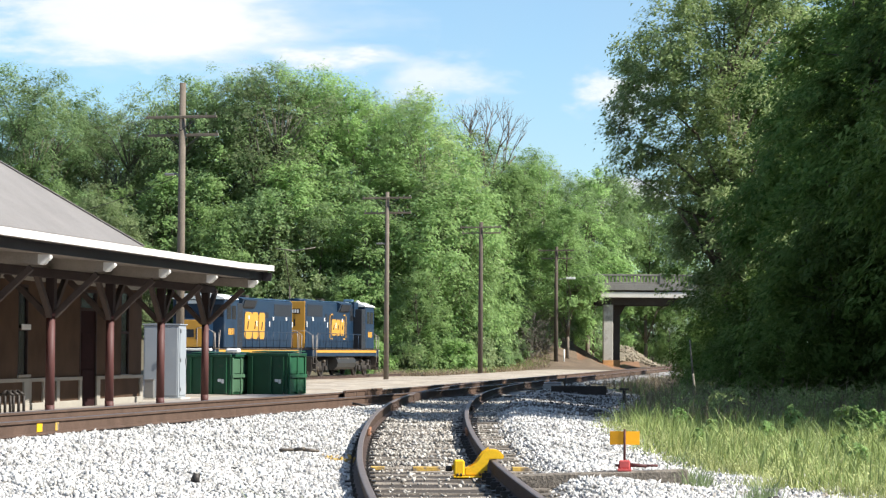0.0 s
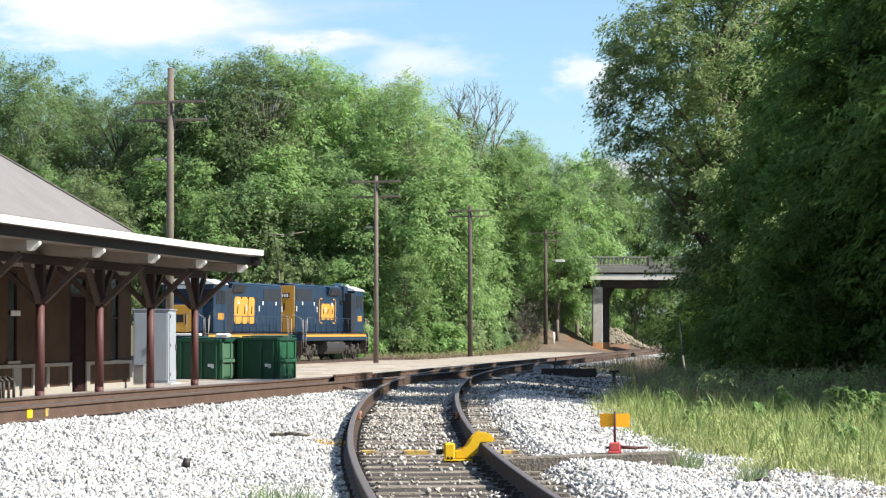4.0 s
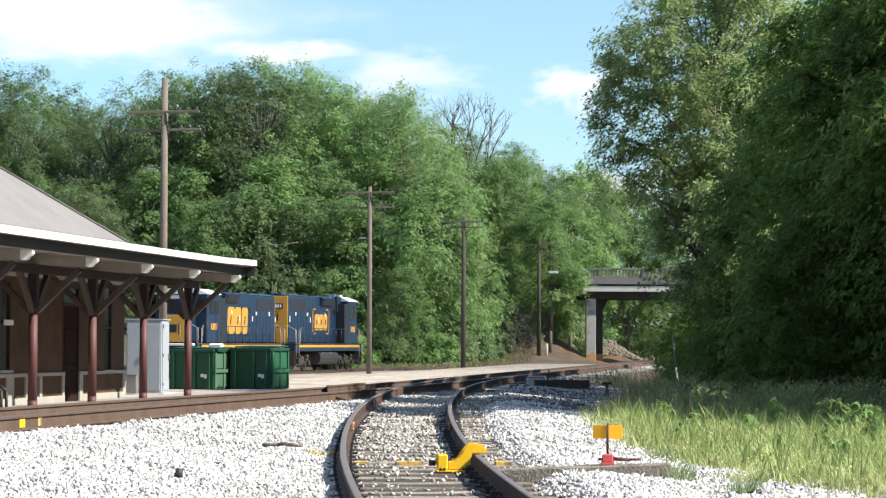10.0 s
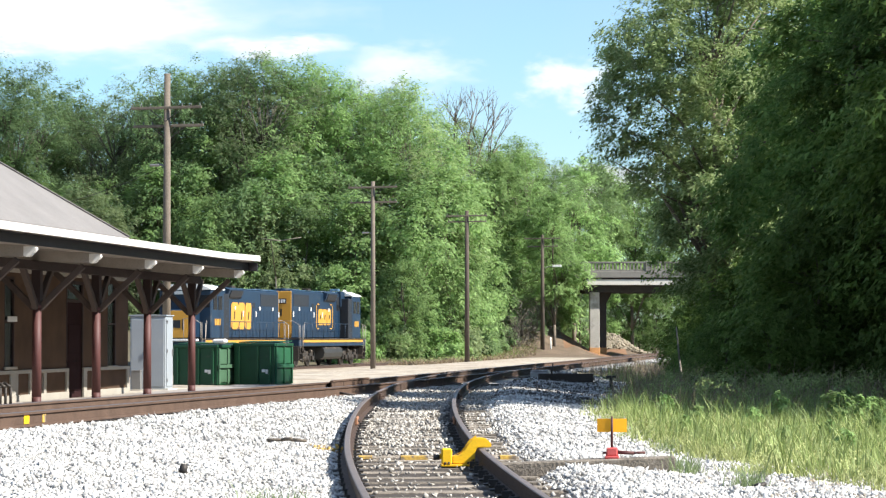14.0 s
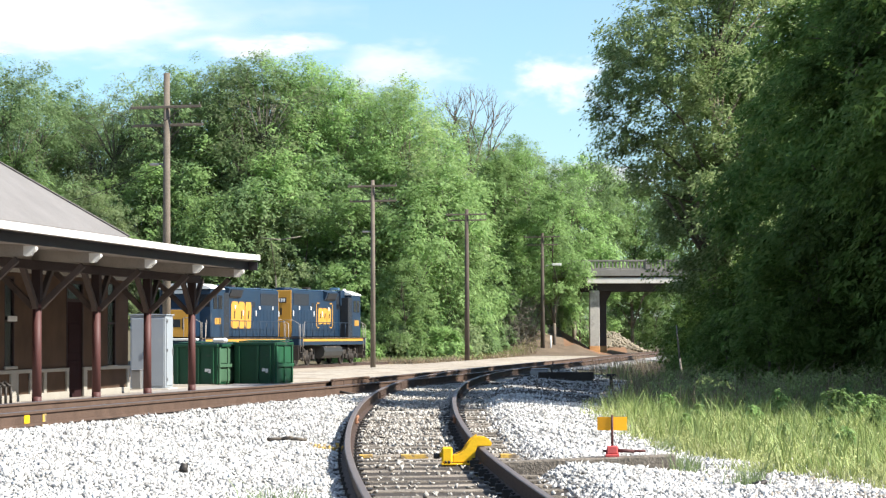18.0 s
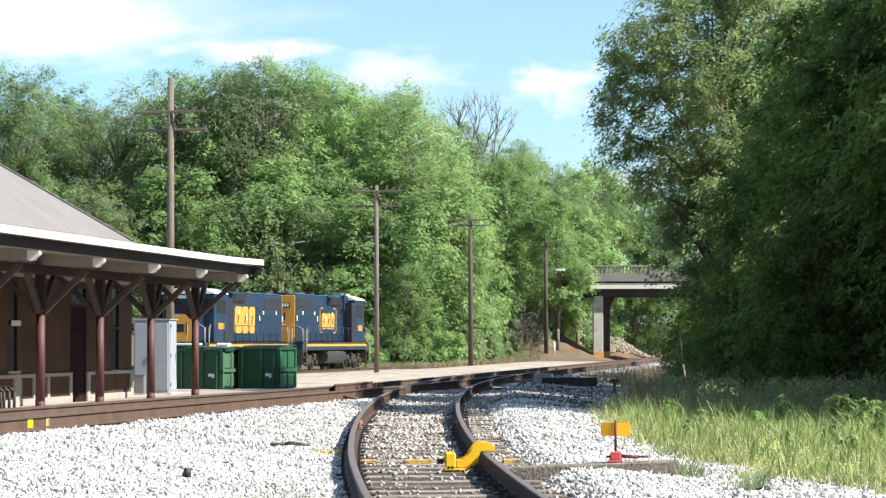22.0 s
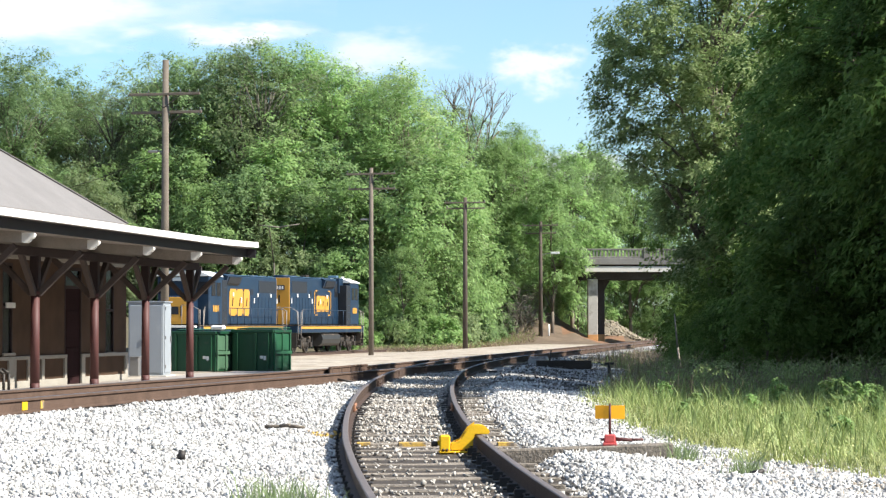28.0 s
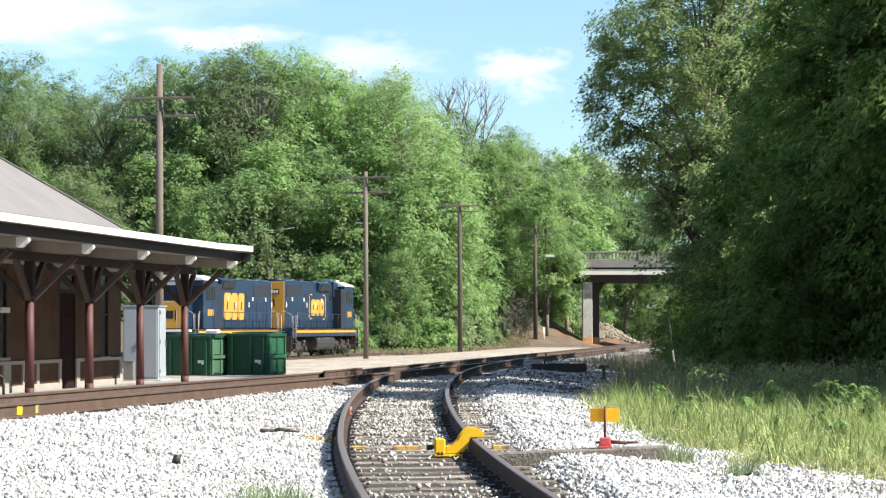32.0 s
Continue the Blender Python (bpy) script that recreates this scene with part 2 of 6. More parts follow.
def bumps(x, y, size):
    """Soft unevenness of about 1 in height, by waves of a few lengths."""
    x, y = np.asarray(x, float) / size, np.asarray(y, float) / size
    return (np.sin(x * 1.7 + np.sin(y * 1.3) * 1.4) + np.sin(y * 2.1 + np.sin(x * 0.9 + 2) * 1.7) + np.sin((x + y) * 3.7 + 1) * 0.5) / 2.5


def verge(x, y):
    """Where the grass begins, counted from the siding's middle."""
    return 3.15 + np.interp(y, (42, 60, 72, 84), (0, 1.7, 1.2, -1.0)) + np.interp(y, (28, 33), (0.45, 0)) + np.clip(26 - y, 0, 9) * 0.22 + 0.35 * bumps(x, y, 0.8) + 0.22 * bumps(x + 3, y, 0.27)


def on_ground(x, y):
    return float(ground_z(x, y))


# ---- ground ----
def grid_mesh(name, xs, ys):
    gx, gy = np.meshgrid(xs, ys)
    gz = ground_z(gx, gy)
    p = -gx * CU + gy * SU
    right = gx - siding_x(gy)
    rough = np.where((p > 13.5) & (p < 34), 0.015, 0.03)
    rough = np.where((p > 37) | (right > 6), 0.15, rough)
    rough = np.where((np.abs(right) < 1.45) & (gy < 60), 0.008, rough)
    rough = np.where((np.abs(gy - 224) < 18) & (gx > 4) & (gx < 36), 0.3, rough)
    gz = gz + rough * bumps(gx, gy, 0.9) - 0.012
    nx, ny = len(xs), len(ys)
    me = bpy.data.meshes.new(name)
    idx = np.arange(nx * ny).reshape(ny, nx)
    quads = np.stack([idx[:-1, :-1], idx[:-1, 1:], idx[1:, 1:], idx[1:, :-1]], -1).reshape(-1, 4)
    me.from_pydata(np.stack([gx, gy, gz], -1).reshape(-1, 3).tolist(), [], quads.tolist())
    cx, cy = gx.reshape(-1)[quads].mean(1), gy.reshape(-1)[quads].mean(1)
    cp, cr = -cx * CU + cy * SU, cx - siding_x(cy)
    edge = 0.25 * bumps(cx, cy, 0.5)
    zone = np.zeros(len(quads), int)
    zone[(cp > 12.9 + edge * 0.3)] = 1
    zone[(cp > 34.5 + edge * 4)] = 3
    zone[cr > verge(cx, cy) - 0.05] = 2
    zone[(cr > 8 + edge * 3) | ((cr > 5) & (cy > 60)) | ((cr > 2.1) & (cy > 80))] = 3
    zone[(np.abs(cy - 216) < 9) & (cx > 10.2) & (cx < 17)] = 4
    zone[(np.abs(cy - 234) < 12) & (cx > 13) & (cx < 36)] = 6
    zone[(cy > 194) & (cp > 15.5) & (cp < 36) & (zone != 4) & (zone != 6)] = 7
    zone[(cr > -0.85) & (cr < 1.3) & (cy < 48) & (cy > 12)] = 5
    zone[cy < 12] = 1
    me.polygons.foreach_set("material_index", zone)
    for k in ("ballast", "lot", "turf", "litter", "clay", "track_dirt", "rock", "soil"):
        me.materials.append(M[k])
    me.shade_smooth()
    me.update()
    return me


XS = np.concatenate([-np.geomspace(900, 60, 14), np.arange(-56, -12, 2.0), np.arange(-12, 12, 0.2), np.arange(12, 60, 1.5), np.geomspace(62, 900, 14)])
YS = np.concatenate([np.arange(-300, 0, 30), np.arange(0, 16, 1), np.arange(16, 60, 0.25), np.arange(60, 120, 0.7), np.arange(120, 320, 2.5), np.geomspace(325, 2200, 14)])
tagged(new("ground", grid_mesh("ground", XS, YS)), "pale ballast, gravel lot, grass and woodland soil", "ground", kind="structure")


# ---- tracks ----
RAIL = [(-0.07, 0), (0.07, 0), (0.07, 0.012), (0.012, 0.03), (0.010, 0.135), (0.036, 0.15), (0.036, 0.178), (0.028, 0.185),
        (-0.028, 0.185), (-0.036, 0.178), (-0.036, 0.15), (-0.010, 0.135), (-0.012, 0.03), (-0.07, 0.012)]


def rail_mesh(points, side, top):
    """A rail drawn along points of its head's middle."""
    bm = bm_new()
    rings = []
    for i, q in enumerate(points):
        d = (points[min(i + 1, len(points) - 1)] - points[max(i - 1, 0)]).normalized()
        n = Vector((d.y, -d.x, 0)).normalized()
        rings.append([bm.verts.new(q + n * x + Vector((0, 0, z - 0.185))) for x, z in RAIL])
    k = len(RAIL)
    for a, b in zip(rings, rings[1:]):
        for j in range(k):
            f = bm.faces.new((a[j], a[(j + 1) % k], b[(j + 1) % k], b[j]))
            f.material_index = 1 if j in (6, 7, 8) else 0
    bm.faces.new(rings[0][::-1])
    bm.faces.new(rings[-1])
    bmesh.ops.recalc_face_normals(bm, faces=bm.faces[:])
    return mesh_of(bm, "rail", [side, top])


def tie_mesh(length=2.59, seed=0):
    rnd = random.Random(seed)
    bm = bm_new()
    box(bm, -length / 2, length / 2, -0.115, 0.115, -0.16, 0.0, 0.012)
    bmesh.ops.subdivide_edges(bm, edges=[e for e in bm.edges if e.calc_length() > 1], cuts=5)
    for v in bm.verts:
        v.co += Vector((rnd.uniform(-0.01, 0.01), rnd.uniform(-0.008, 0.008), rnd.uniform(-0.008, 0.004)))
    return mesh_of(bm, "tie", M["tie"])


def curve_points(f, y0, y1, step, shift):
    out = []
    y = y0
    while y <= y1 + 1e-6:
        x, z = f(y)
        d = Vector((f(y + 0.5)[0] - f(y - 0.5)[0], 1.0, 0)).normalized()
        out.append(Vector((x, y, z)) + Vector((d.y, -d.x, 0)) * shift)
        y += step
    return out


def track(name, label, f, y0, y1, step, side, top, ties, spacing, sink=0.0, seed=1):
    """A railway track: two rails and its ties, along the line f(y) = x, z."""
    tr = thing(name, label, "railway track", kind="structure")
    for shift in (-0.755, 0.755):
        part("rail", rail_mesh(curve_points(f, y0, y1, step, shift), side, top), None, tr)
    rnd = random.Random(seed)
    meshes = [tie_mesh(seed=i) for i in range(5)]
    plate = bm_new()
    box(plate, -0.18, 0.18, -0.09, 0.09, 0, 0.018, 0.004)
    plate_me = mesh_of(plate, "tie_plate", M["steel_dark"])
    spike_me = mesh_of(box(box(bm_new(), -0.012, 0.012, -0.012, 0.012, -0.02, 0.05, 0.003), -0.02, 0.02, -0.016, 0.016, 0.05, 0.066, 0.003), "spike", M["steel_dark"])
    anchor_me = mesh_of(box(bm_new(), -0.05, 0.05, -0.025, 0.025, -0.03, 0.05, 0.006), "rail_anchor", M["steel_dark"])
    y = ties[0]
    while y < ties[1]:
        x, z = f(y)
        turn = -math.degrees(math.atan(f(y + 0.5)[0] - f(y - 0.5)[0]))
        ob = part("tie", rnd.choice(meshes), None, tr)
        ob.matrix_world = pose(x + rnd.uniform(-0.06, 0.06), y, z - 0.205 - sink * rnd.random(), rnd.uniform(-1, 1), 0, turn + rnd.uniform(-1, 1))
        if y < 45:
            for shift in (-0.755, 0.755):
                pl = part("tie_plate", plate_me, None, tr)
                pl.matrix_world = pose(x, y, z - 0.2045, 0, 0, turn) @ pose(shift, 0, 0)
                if y < 36 and name == "siding_track":
                    for sx in (-1, 1):
                        sp = part("spike", spike_me, None, tr)
                        sp.matrix_world = pose(x, y, z - 0.187, 0, 0, turn) @ pose(shift + sx * 0.095, sx * 0.05, 0)
                    if shift > 0:
                        an = part("rail_anchor", anchor_me, None, tr)
                        an.matrix_world = pose(x, y, z - 0.19, 0, 0, turn) @ pose(shift - 0.09, -0.15, 0)
        y += spacing * rnd.uniform(0.9, 1.1)
    return tr


def main_line(y):
    return -10.415 + TAN * y, float(main_z(y))


def side_line(y):
    return float(siding_x(y)), float(siding_z(y))


track("main_track", "brown rusty main railway track on pale ballast", main_line, -20, 420, 4, M["rail_main"], M["rail_top"], (24, 60), 0.55)
track("siding_track", "curved rusty siding track on grey weathered ties", side_line, 10, 80, 0.75, M["rail_side"], M["rail_dull"], (15, 62), 0.70, 0.012)


def yard_line(y):
    """The yard track behind the depot, on which the engines stand."""
    y = float(y)
    return -10.35 + 0.22 * (y - 151) - 0.0006 * min(max(y - 172, 0), 60) ** 2 - 0.072 * max(0, y - 232), -0.36


track("yard_track", "rusty yard track in pale gravel", yard_line, 120, 330, 3, M["rail_side"], M["rail_dull"], (150, 190), 0.6)


# ---- depot ----
def brick_material(name, one, two, mortar):
    m = bpy.data.materials.new(name)
    m.use_nodes = True
    n, link = m.node_tree.nodes, m.node_tree.links.new
    co, turn, br, no, mix = (n.new("ShaderNode" + k) for k in ("TexCoord", "Mapping", "TexBrick", "TexNoise", "Mix"))
    turn.inputs["Rotation"].default_value = (radians(90), 0, radians(90))
    link(co.outputs["Object"], turn.inputs["Vector"])
    link(turn.outputs[0], br.inputs["Vector"])
    for k, v in (("Color1", one), ("Color2", two), ("Mortar", mortar)):
        br.inputs[k].default_value = (*v, 1)
    br.inputs["Scale"].default_value = 1.0
    br.inputs["Brick Width"].default_value, br.inputs["Row Height"].default_value, br.inputs["Mortar Size"].default_value = 0.215, 0.075, 0.008
    no.inputs["Scale"].default_value = 1.4
    link(co.outputs["Object"], no.inputs["Vector"])
    mix.data_type, mix.blend_type = "RGBA", "OVERLAY"
    mix.inputs[0].default_value = 0.45
    link(br.outputs["Color"], mix.inputs[6])
    link(no.outputs["Fac"], mix.inputs[7])
    b = n["Principled BSDF"]
    link(mix.outputs[2], b.inputs["Base Color"])
    b.inputs["Roughness"].default_value = 0.95
    b.inputs["Specular IOR Level"].default_value = 0.12
    bp = n.new("ShaderNodeBump")
    bp.inputs["Strength"].default_value = 0.5
    link(br.outputs["Fac"], bp.inputs["Height"])
    bp.invert = True
    link(bp.outputs[0], b.inputs["Normal"])
    return m


M["brick"] = brick_material("brown_brick", (0.13, 0.053, 0.025), (0.10, 0.04, 0.02), (0.09, 0.058, 0.04))
M["white_paint"] = material("white_paint", (0.72, 0.71, 0.68), 0.6, spread=0.08, scale=2, fine=40, bump=0.08, stain=(0.5, 0.47, 0.42), stain_scale=3, stain_at=0.63)
M["cream"] = material("cream_trim", (0.32, 0.30, 0.26), 0.75, spread=0.12, scale=3, fine=40, bump=0.1, stain=(0.38, 0.33, 0.28), stain_scale=2.5, stain_at=0.6)
M["rafter"] = material("grey_white_timber", (0.29, 0.26, 0.23), 0.8, spread=0.2, scale=3, fine=40, bump=0.2, stain=(0.25, 0.22, 0.2), stain_scale=2, stain_at=0.6)
M["maroon"] = material("maroon_post_paint", (0.085, 0.032, 0.030), 0.6, spread=0.15, scale=2, fine=40, bump=0.08)
M["brace_timber"] = material("weathered_brown_timber", (0.07, 0.052, 0.045), 0.85, spread=0.3, scale=3, fine=40, bump=0.2)
M["dark_timber"] = material("dark_brown_timber", (0.035, 0.021, 0.019), 0.85, spread=0.25, scale=3, fine=40, bump=0.2)
M["door_brown"] = material("dark_brown_door", (0.028, 0.013, 0.014), 0.95, spread=0.2, scale=3, fine=40, bump=0.1, spec=0.08)
# Near-black stands for the shade on the eave's underside.
M["eave_shade"] = material("shade_dark_eave", (0.03, 0.027, 0.032), 0.6, spread=0.2, scale=3, fine=40, bump=0.05)
M["shingle"] = material("grey_shingles", (0.19, 0.18, 0.175), 0.95, spread=0.16, scale=0.9, fine=24, bump=0.6)
M["glass"] = material("dark_glass", (0.015, 0.015, 0.017), 0.2, spread=0.05, bump=0.0, spec=0.12)
M["grey_paint"] = material("light_grey_paint", (0.28, 0.31, 0.34), 0.55, spread=0.07, scale=1.5, fine=30, bump=0.03, stain=(0.36, 0.37, 0.38), stain_scale=1.6, stain_at=0.62)
M["galvanised"] = material("galvanised_steel", (0.26, 0.26, 0.26), 0.45, metal=0.6, spread=0.15, scale=4, fine=50, bump=0.05)

S0, P0, Z0 = 50.0, 20.0, -0.15      # the depot's origin on the plan


def L(s, p, z):
    return Vector((P0 - p, s - S0, z - Z0))


def lbox(bm, s0, s1, p0, p1, z0, z1, bevel=0.0, mat=0):
    a, b = L(s0, p0, z0), L(s1, p1, z1)
    return box(bm, min(a.x, b.x), max(a.x, b.x), a.y, b.y, a.z, b.z, bevel, None, mat)


tagged(part("platform", lbox(bm_new(), 22, 78, 13.6, 19.0, -0.30, -0.10, 0.02), M["paving"]), "grey paved platform beside the main track", "platform", kind="structure").matrix_world = here(S0, P0, Z0)

depot = thing("train_depot", "brown brick depot with grey hipped roof and timber canopy", "station", here(S0, P0, Z0))
WALL_P, WALL_S = 19.1, 65.6
ALONG = 0.9793
OPEN = [(s0 * ALONG, s1 * ALONG, z0, z1) for s0, s1, z0, z1 in ((46.2, 47.5, -0.12, 2.6), (51.0, 51.7, 0.75, 2.6), (56.37, 57.13, 0.75, 2.9), (61.25, 62.72, -0.12, 2.9), (64.95, 65.76, 0.68, 2.95))]
wall = bm_new()
edge = 20.0
for s0, s1, z0, z1 in OPEN:
    lbox(wall, edge, s0, WALL_P, WALL_P + 0.35, -0.14, 3.62)
    if z0 > 0:
        lbox(wall, s0, s1, WALL_P, WALL_P + 0.35, -0.14, z0)
    lbox(wall, s0, s1, WALL_P, WALL_P + 0.35, z1, 3.62)
    edge = s1
lbox(wall, edge, WALL_S, WALL_P, WALL_P + 0.35, -0.14, 3.62)
part("wall", wall, M["brick"], depot)
part("end_wall", lbox(bm_new(), WALL_S - 0.35, WALL_S, WALL_P + 0.36, 27.0, -0.14, 3.62), M["brick"], depot)
part("end_wall", lbox(bm_new(), 20, 20.35, WALL_P + 0.36, 27.0, -0.14, 3.62), M["brick"], depot)
part("back_wall", lbox(bm_new(), 20, WALL_S, 27.0, 27.35, -0.14, 3.62), M["brick"], depot)
part("interior_floor", lbox(bm_new(), 20.4, WALL_S - 0.4, WALL_P + 0.4, 26.9, -0.14, -0.05), M["paving"], depot)
for s0, s1, z0, z1 in OPEN:
    if z0 < 0:
        dr = part("door", lbox(bm_new(), s0 + 0.07, s1 - 0.07, WALL_P + 0.03, WALL_P + 0.09, z0, z1 - 0.55), M["door_brown"], depot, "dark brown panelled door")
        frame_bm = bm_new()
        lbox(frame_bm, s0, s0 + 0.07, WALL_P - 0.01, WALL_P + 0.16, z0, z1)
        lbox(frame_bm, s1 - 0.07, s1, WALL_P - 0.01, WALL_P + 0.16, z0, z1)
        lbox(frame_bm, s0 + 0.07, s1 - 0.07, WALL_P - 0.01, WALL_P + 0.16, z1 - 0.08, z1)
        lbox(frame_bm, s0 + 0.07, s1 - 0.07, WALL_P - 0.01, WALL_P + 0.16, z1 - 0.55, z1 - 0.47)
        part("door_frame", frame_bm, M["dark_timber"], depot)
        part("transom_pane", lbox(bm_new(), s0 + 0.07, s1 - 0.07, WALL_P + 0.04, WALL_P + 0.06, z1 - 0.47, z1 - 0.08), M["glass"], depot)
        for q in (0.2, 1.15):
            part("door_panel", lbox(bm_new(), s0 + 0.22, s1 - 0.22, WALL_P + 0.01, WALL_P + 0.035, z0 + q, z0 + q + 0.75, 0.01), M["door_brown"], dr)
    else:
        win = part("window_frame", lbox(lbox(lbox(lbox(bm_new(), s0, s0 + 0.06, WALL_P + 0.0, WALL_P + 0.12, z0, z1), s1 - 0.06, s1, WALL_P + 0.0, WALL_P + 0.12, z0, z1),
                   s0 + 0.06, s1 - 0.06, WALL_P + 0.0, WALL_P + 0.12, z1 - 0.07, z1), s0 + 0.06, s1 - 0.06, WALL_P + 0.0, WALL_P + 0.12, (z0 + z1) / 2 - 0.03, (z0 + z1) / 2 + 0.03), M["dark_timber"], depot)
        for za, zb in ((z0, (z0 + z1) / 2 - 0.03), ((z0 + z1) / 2 + 0.03, z1 - 0.07)):
            part("pane", lbox(bm_new(), s0 + 0.06, s1 - 0.06, WALL_P + 0.04, WALL_P + 0.06, za, zb), M["glass"], win)
        part("window_sill", lbox(bm_new(), s0 - 0.06, s1 + 0.06, WALL_P - 0.07, WALL_P - 0.012, z0 - 0.07, z0, 0.01), M["cream"], depot)
# pale wainscot: cap, base and stiles round brick panels
CAP = 0.66
edge = 20.0
for s0, s1 in ((46.2 * ALONG, 47.5 * ALONG), (61.35 * ALONG, 62.65 * ALONG), (WALL_S, WALL_S)):
    part("wainscot_cap", lbox(bm_new(), edge, s0, WALL_P - 0.06, WALL_P - 0.003, CAP - 0.09, CAP, 0.008), M["cream"], depot, "pale stained stone cap")
    part("wainscot_base", lbox(bm_new(), edge, s0, WALL_P - 0.06, WALL_P - 0.003, -0.14, 0.06, 0.008), M["cream"], depot)
    edge = s1
for s0, s1 in ((47.5, 47.8), (49.4, 49.7), (52.2, 52.5), (54.6, 54.9), (56.76, 57.3), (58.2, 58.4), (59.3, 59.5), (61.17, 61.35), (62.65, 62.95), (66.76, 66.98)):
    part("stile", lbox(bm_new(), s0 * ALONG, s1 * ALONG, WALL_P - 0.05, WALL_P - 0.003, 0.062, CAP - 0.092), M["cream"], depot)
part("wall_plate", lbox(bm_new(), 20, WALL_S, WALL_P - 0.08, WALL_P - 0.003, 3.0, 3.14, 0.008), M["cream"], depot, "cream timber plate on the wall")
part("utility_box", lbox(bm_new(), 55.4, 56.05, WALL_P - 0.04, WALL_P - 0.003, 1.82, 1.95, 0.01), M["white_paint"], depot, "small white box on the wall")

# hipped roof over the building: eaves at 4.1 m, rise 0.57
E0, E1, A0, A1, EZ, RISE = 20.0 - 0.6, 62.6, 18.2, 27.6, 4.1, 0.686
mid, half = (A0 + A1) / 2, (A1 - A0) / 2
ridge = EZ + half * RISE
rb = bm_new()
c = [rb.verts.new(L(s, p, EZ)) for s, p in ((E0, A0), (E1, A0), (E1, A1), (E0, A1))]
r = [rb.verts.new(L(s, mid, ridge)) for s in (E0 + half, E1 - half)]
low = [rb.verts.new(L(s, p, EZ - 0.14)) for s, p in ((E0, A0), (E1, A0), (E1, A1), (E0, A1))]
for f in ((c[0], c[1], r[1], r[0]), (c[1], c[2], r[1]), (c[2], c[3], r[0], r[1]), (c[3], c[0], r[0]), low):
    rb.faces.new(f)
for i in range(4):
    rb.faces.new((c[i], low[i], low[(i + 1) % 4], c[(i + 1) % 4]))
bmesh.ops.recalc_face_normals(rb, faces=rb.faces[:])
roof = part("roof", rb, M["shingle"], depot, "grey shingled hipped roof")
caps = bm_new()
for a, b in (((E1, A0, EZ), (E1 - half, mid, ridge)), ((E1, A1, EZ), (E1 - half, mid, ridge)), ((E1 - half, mid, ridge), (E0 + half, mid, ridge))):
    beam(caps, L(*a) + Vector((0, 0, 0.02)), L(*b) + Vector((0, 0, 0.02)), 0.14, 0.02)
part("ridge_cap", caps, M["shingle"], roof)

part("frieze", lbox(bm_new(), 20, 62.4, WALL_P, WALL_P + 0.3, 3.62, 3.955), M["dark_timber"], depot)
part("end_roof", lbox(bm_new(), 62.62, 65.75, 19.06, 27.5, 3.625, 3.68, 0.01), M["shingle"], depot, "flat roof over the depot's end")

# canopy: eave at p = 15.3, roof sheet up to the wall
EAVE_P, CAN0, CAN1 = 15.3, 22.0, 65.4
cr = bm_new()
prism(cr, [(P0 - 15.32, 3.55 - Z0), (P0 - 15.32, 3.62 - Z0), (P0 - 19.05, 3.69 - Z0), (P0 - 19.05, 3.5 - Z0), (P0 - 15.66, 3.31 - Z0), (P0 - 15.66, 3.5 - Z0)], CAN0 - S0, CAN1 - S0)
part("canopy_roof", cr, [M["rafter"]], depot, "low-pitched canopy roof over the platform")
bays = [CAN0 + i * (CAN1 - CAN0) / 12 for i in range(13)]


def lift(s):
    """The eave turns up a little at its end."""
    return 0.05 * max(0.0, (s - 60.5) / 5) ** 2


for a, b in zip(bays, bays[1:]):
    fb = bm_new()
    beam(fb, L(a, EAVE_P, 3.57 + lift(a)), L(b, EAVE_P, 3.57 + lift(b)), 0.035, 0.15)
    part("fascia", fb, M["white_paint"], depot, "white painted metal roof edge")
    gb = bm_new()
    beam(gb, L(a, EAVE_P + 0.32, 3.39), L(b, EAVE_P + 0.32, 3.39), 0.05, 0.2)
    part("gutter_board", gb, M["eave_shade"], depot, "eave board coloured dark for the shade under the roof")
fb = bm_new()
beam(fb, L(CAN1 + 0.02, EAVE_P, 3.60), L(CAN1 + 0.02, 19.0, 3.63), 0.035, 0.13)
part("fascia", fb, M["white_paint"], depot)
eb = bm_new()
beam(eb, L(CAN1 - 0.05, EAVE_P + 0.05, 3.38), L(CAN1 - 0.05, 19.0, 3.55), 0.05, 0.24)
part("gutter_board", eb, M["eave_shade"], depot)
pb = bm_new()
beam(pb, L(CAN0, 17, 3.02), L(CAN1 - 0.2, 17, 3.02), 0.2, 0.2, 0.01)
part("purlin", pb, M["dark_timber"], depot, "dark timber beam over the posts")
POST_S = [51.3 + 4.42 * k for k in range(-6, 4)]
post_bm = bm_new()
rod(post_bm, (0, 0, -0.0), (0, 0, 0.25), 0.108, 0.106, 16)
rod(post_bm, (0, 0, 0.25), (0, 0, 2.24), 0.105, 0.097, 16)
rod(post_bm, (0, 0, 2.2), (0, 0, 2.27), 0.135, 0.135, 16)
post_me = mesh_of(post_bm, "post", M["maroon"])
head_me = mesh_of(box(bm_new(), -0.1, 0.1, -0.1, 0.1, 2.27, 3.07, 0.012), "post_head", M["dark_timber"])
braces = []
for dx, dy in ((1, 0), (-1, 0), (0, 1), (0, -1)):
    bb = bm_new()
    a, m1, b = Vector((dx * 0.08, dy * 0.08, 2.2)), Vector((dx * 0.50, dy * 0.50, 2.62)), Vector((dx * 1.05, dy * 1.05, 3.12))
    beam(bb, a, m1, 0.12, 0.13, 0.008)
    beam(bb, m1 - (m1 - a) * 0.04, b, 0.12, 0.13, 0.008)
    braces.append(mesh_of(bb, "brace", M["brace_timber"]))
tip_bm = bm_new()
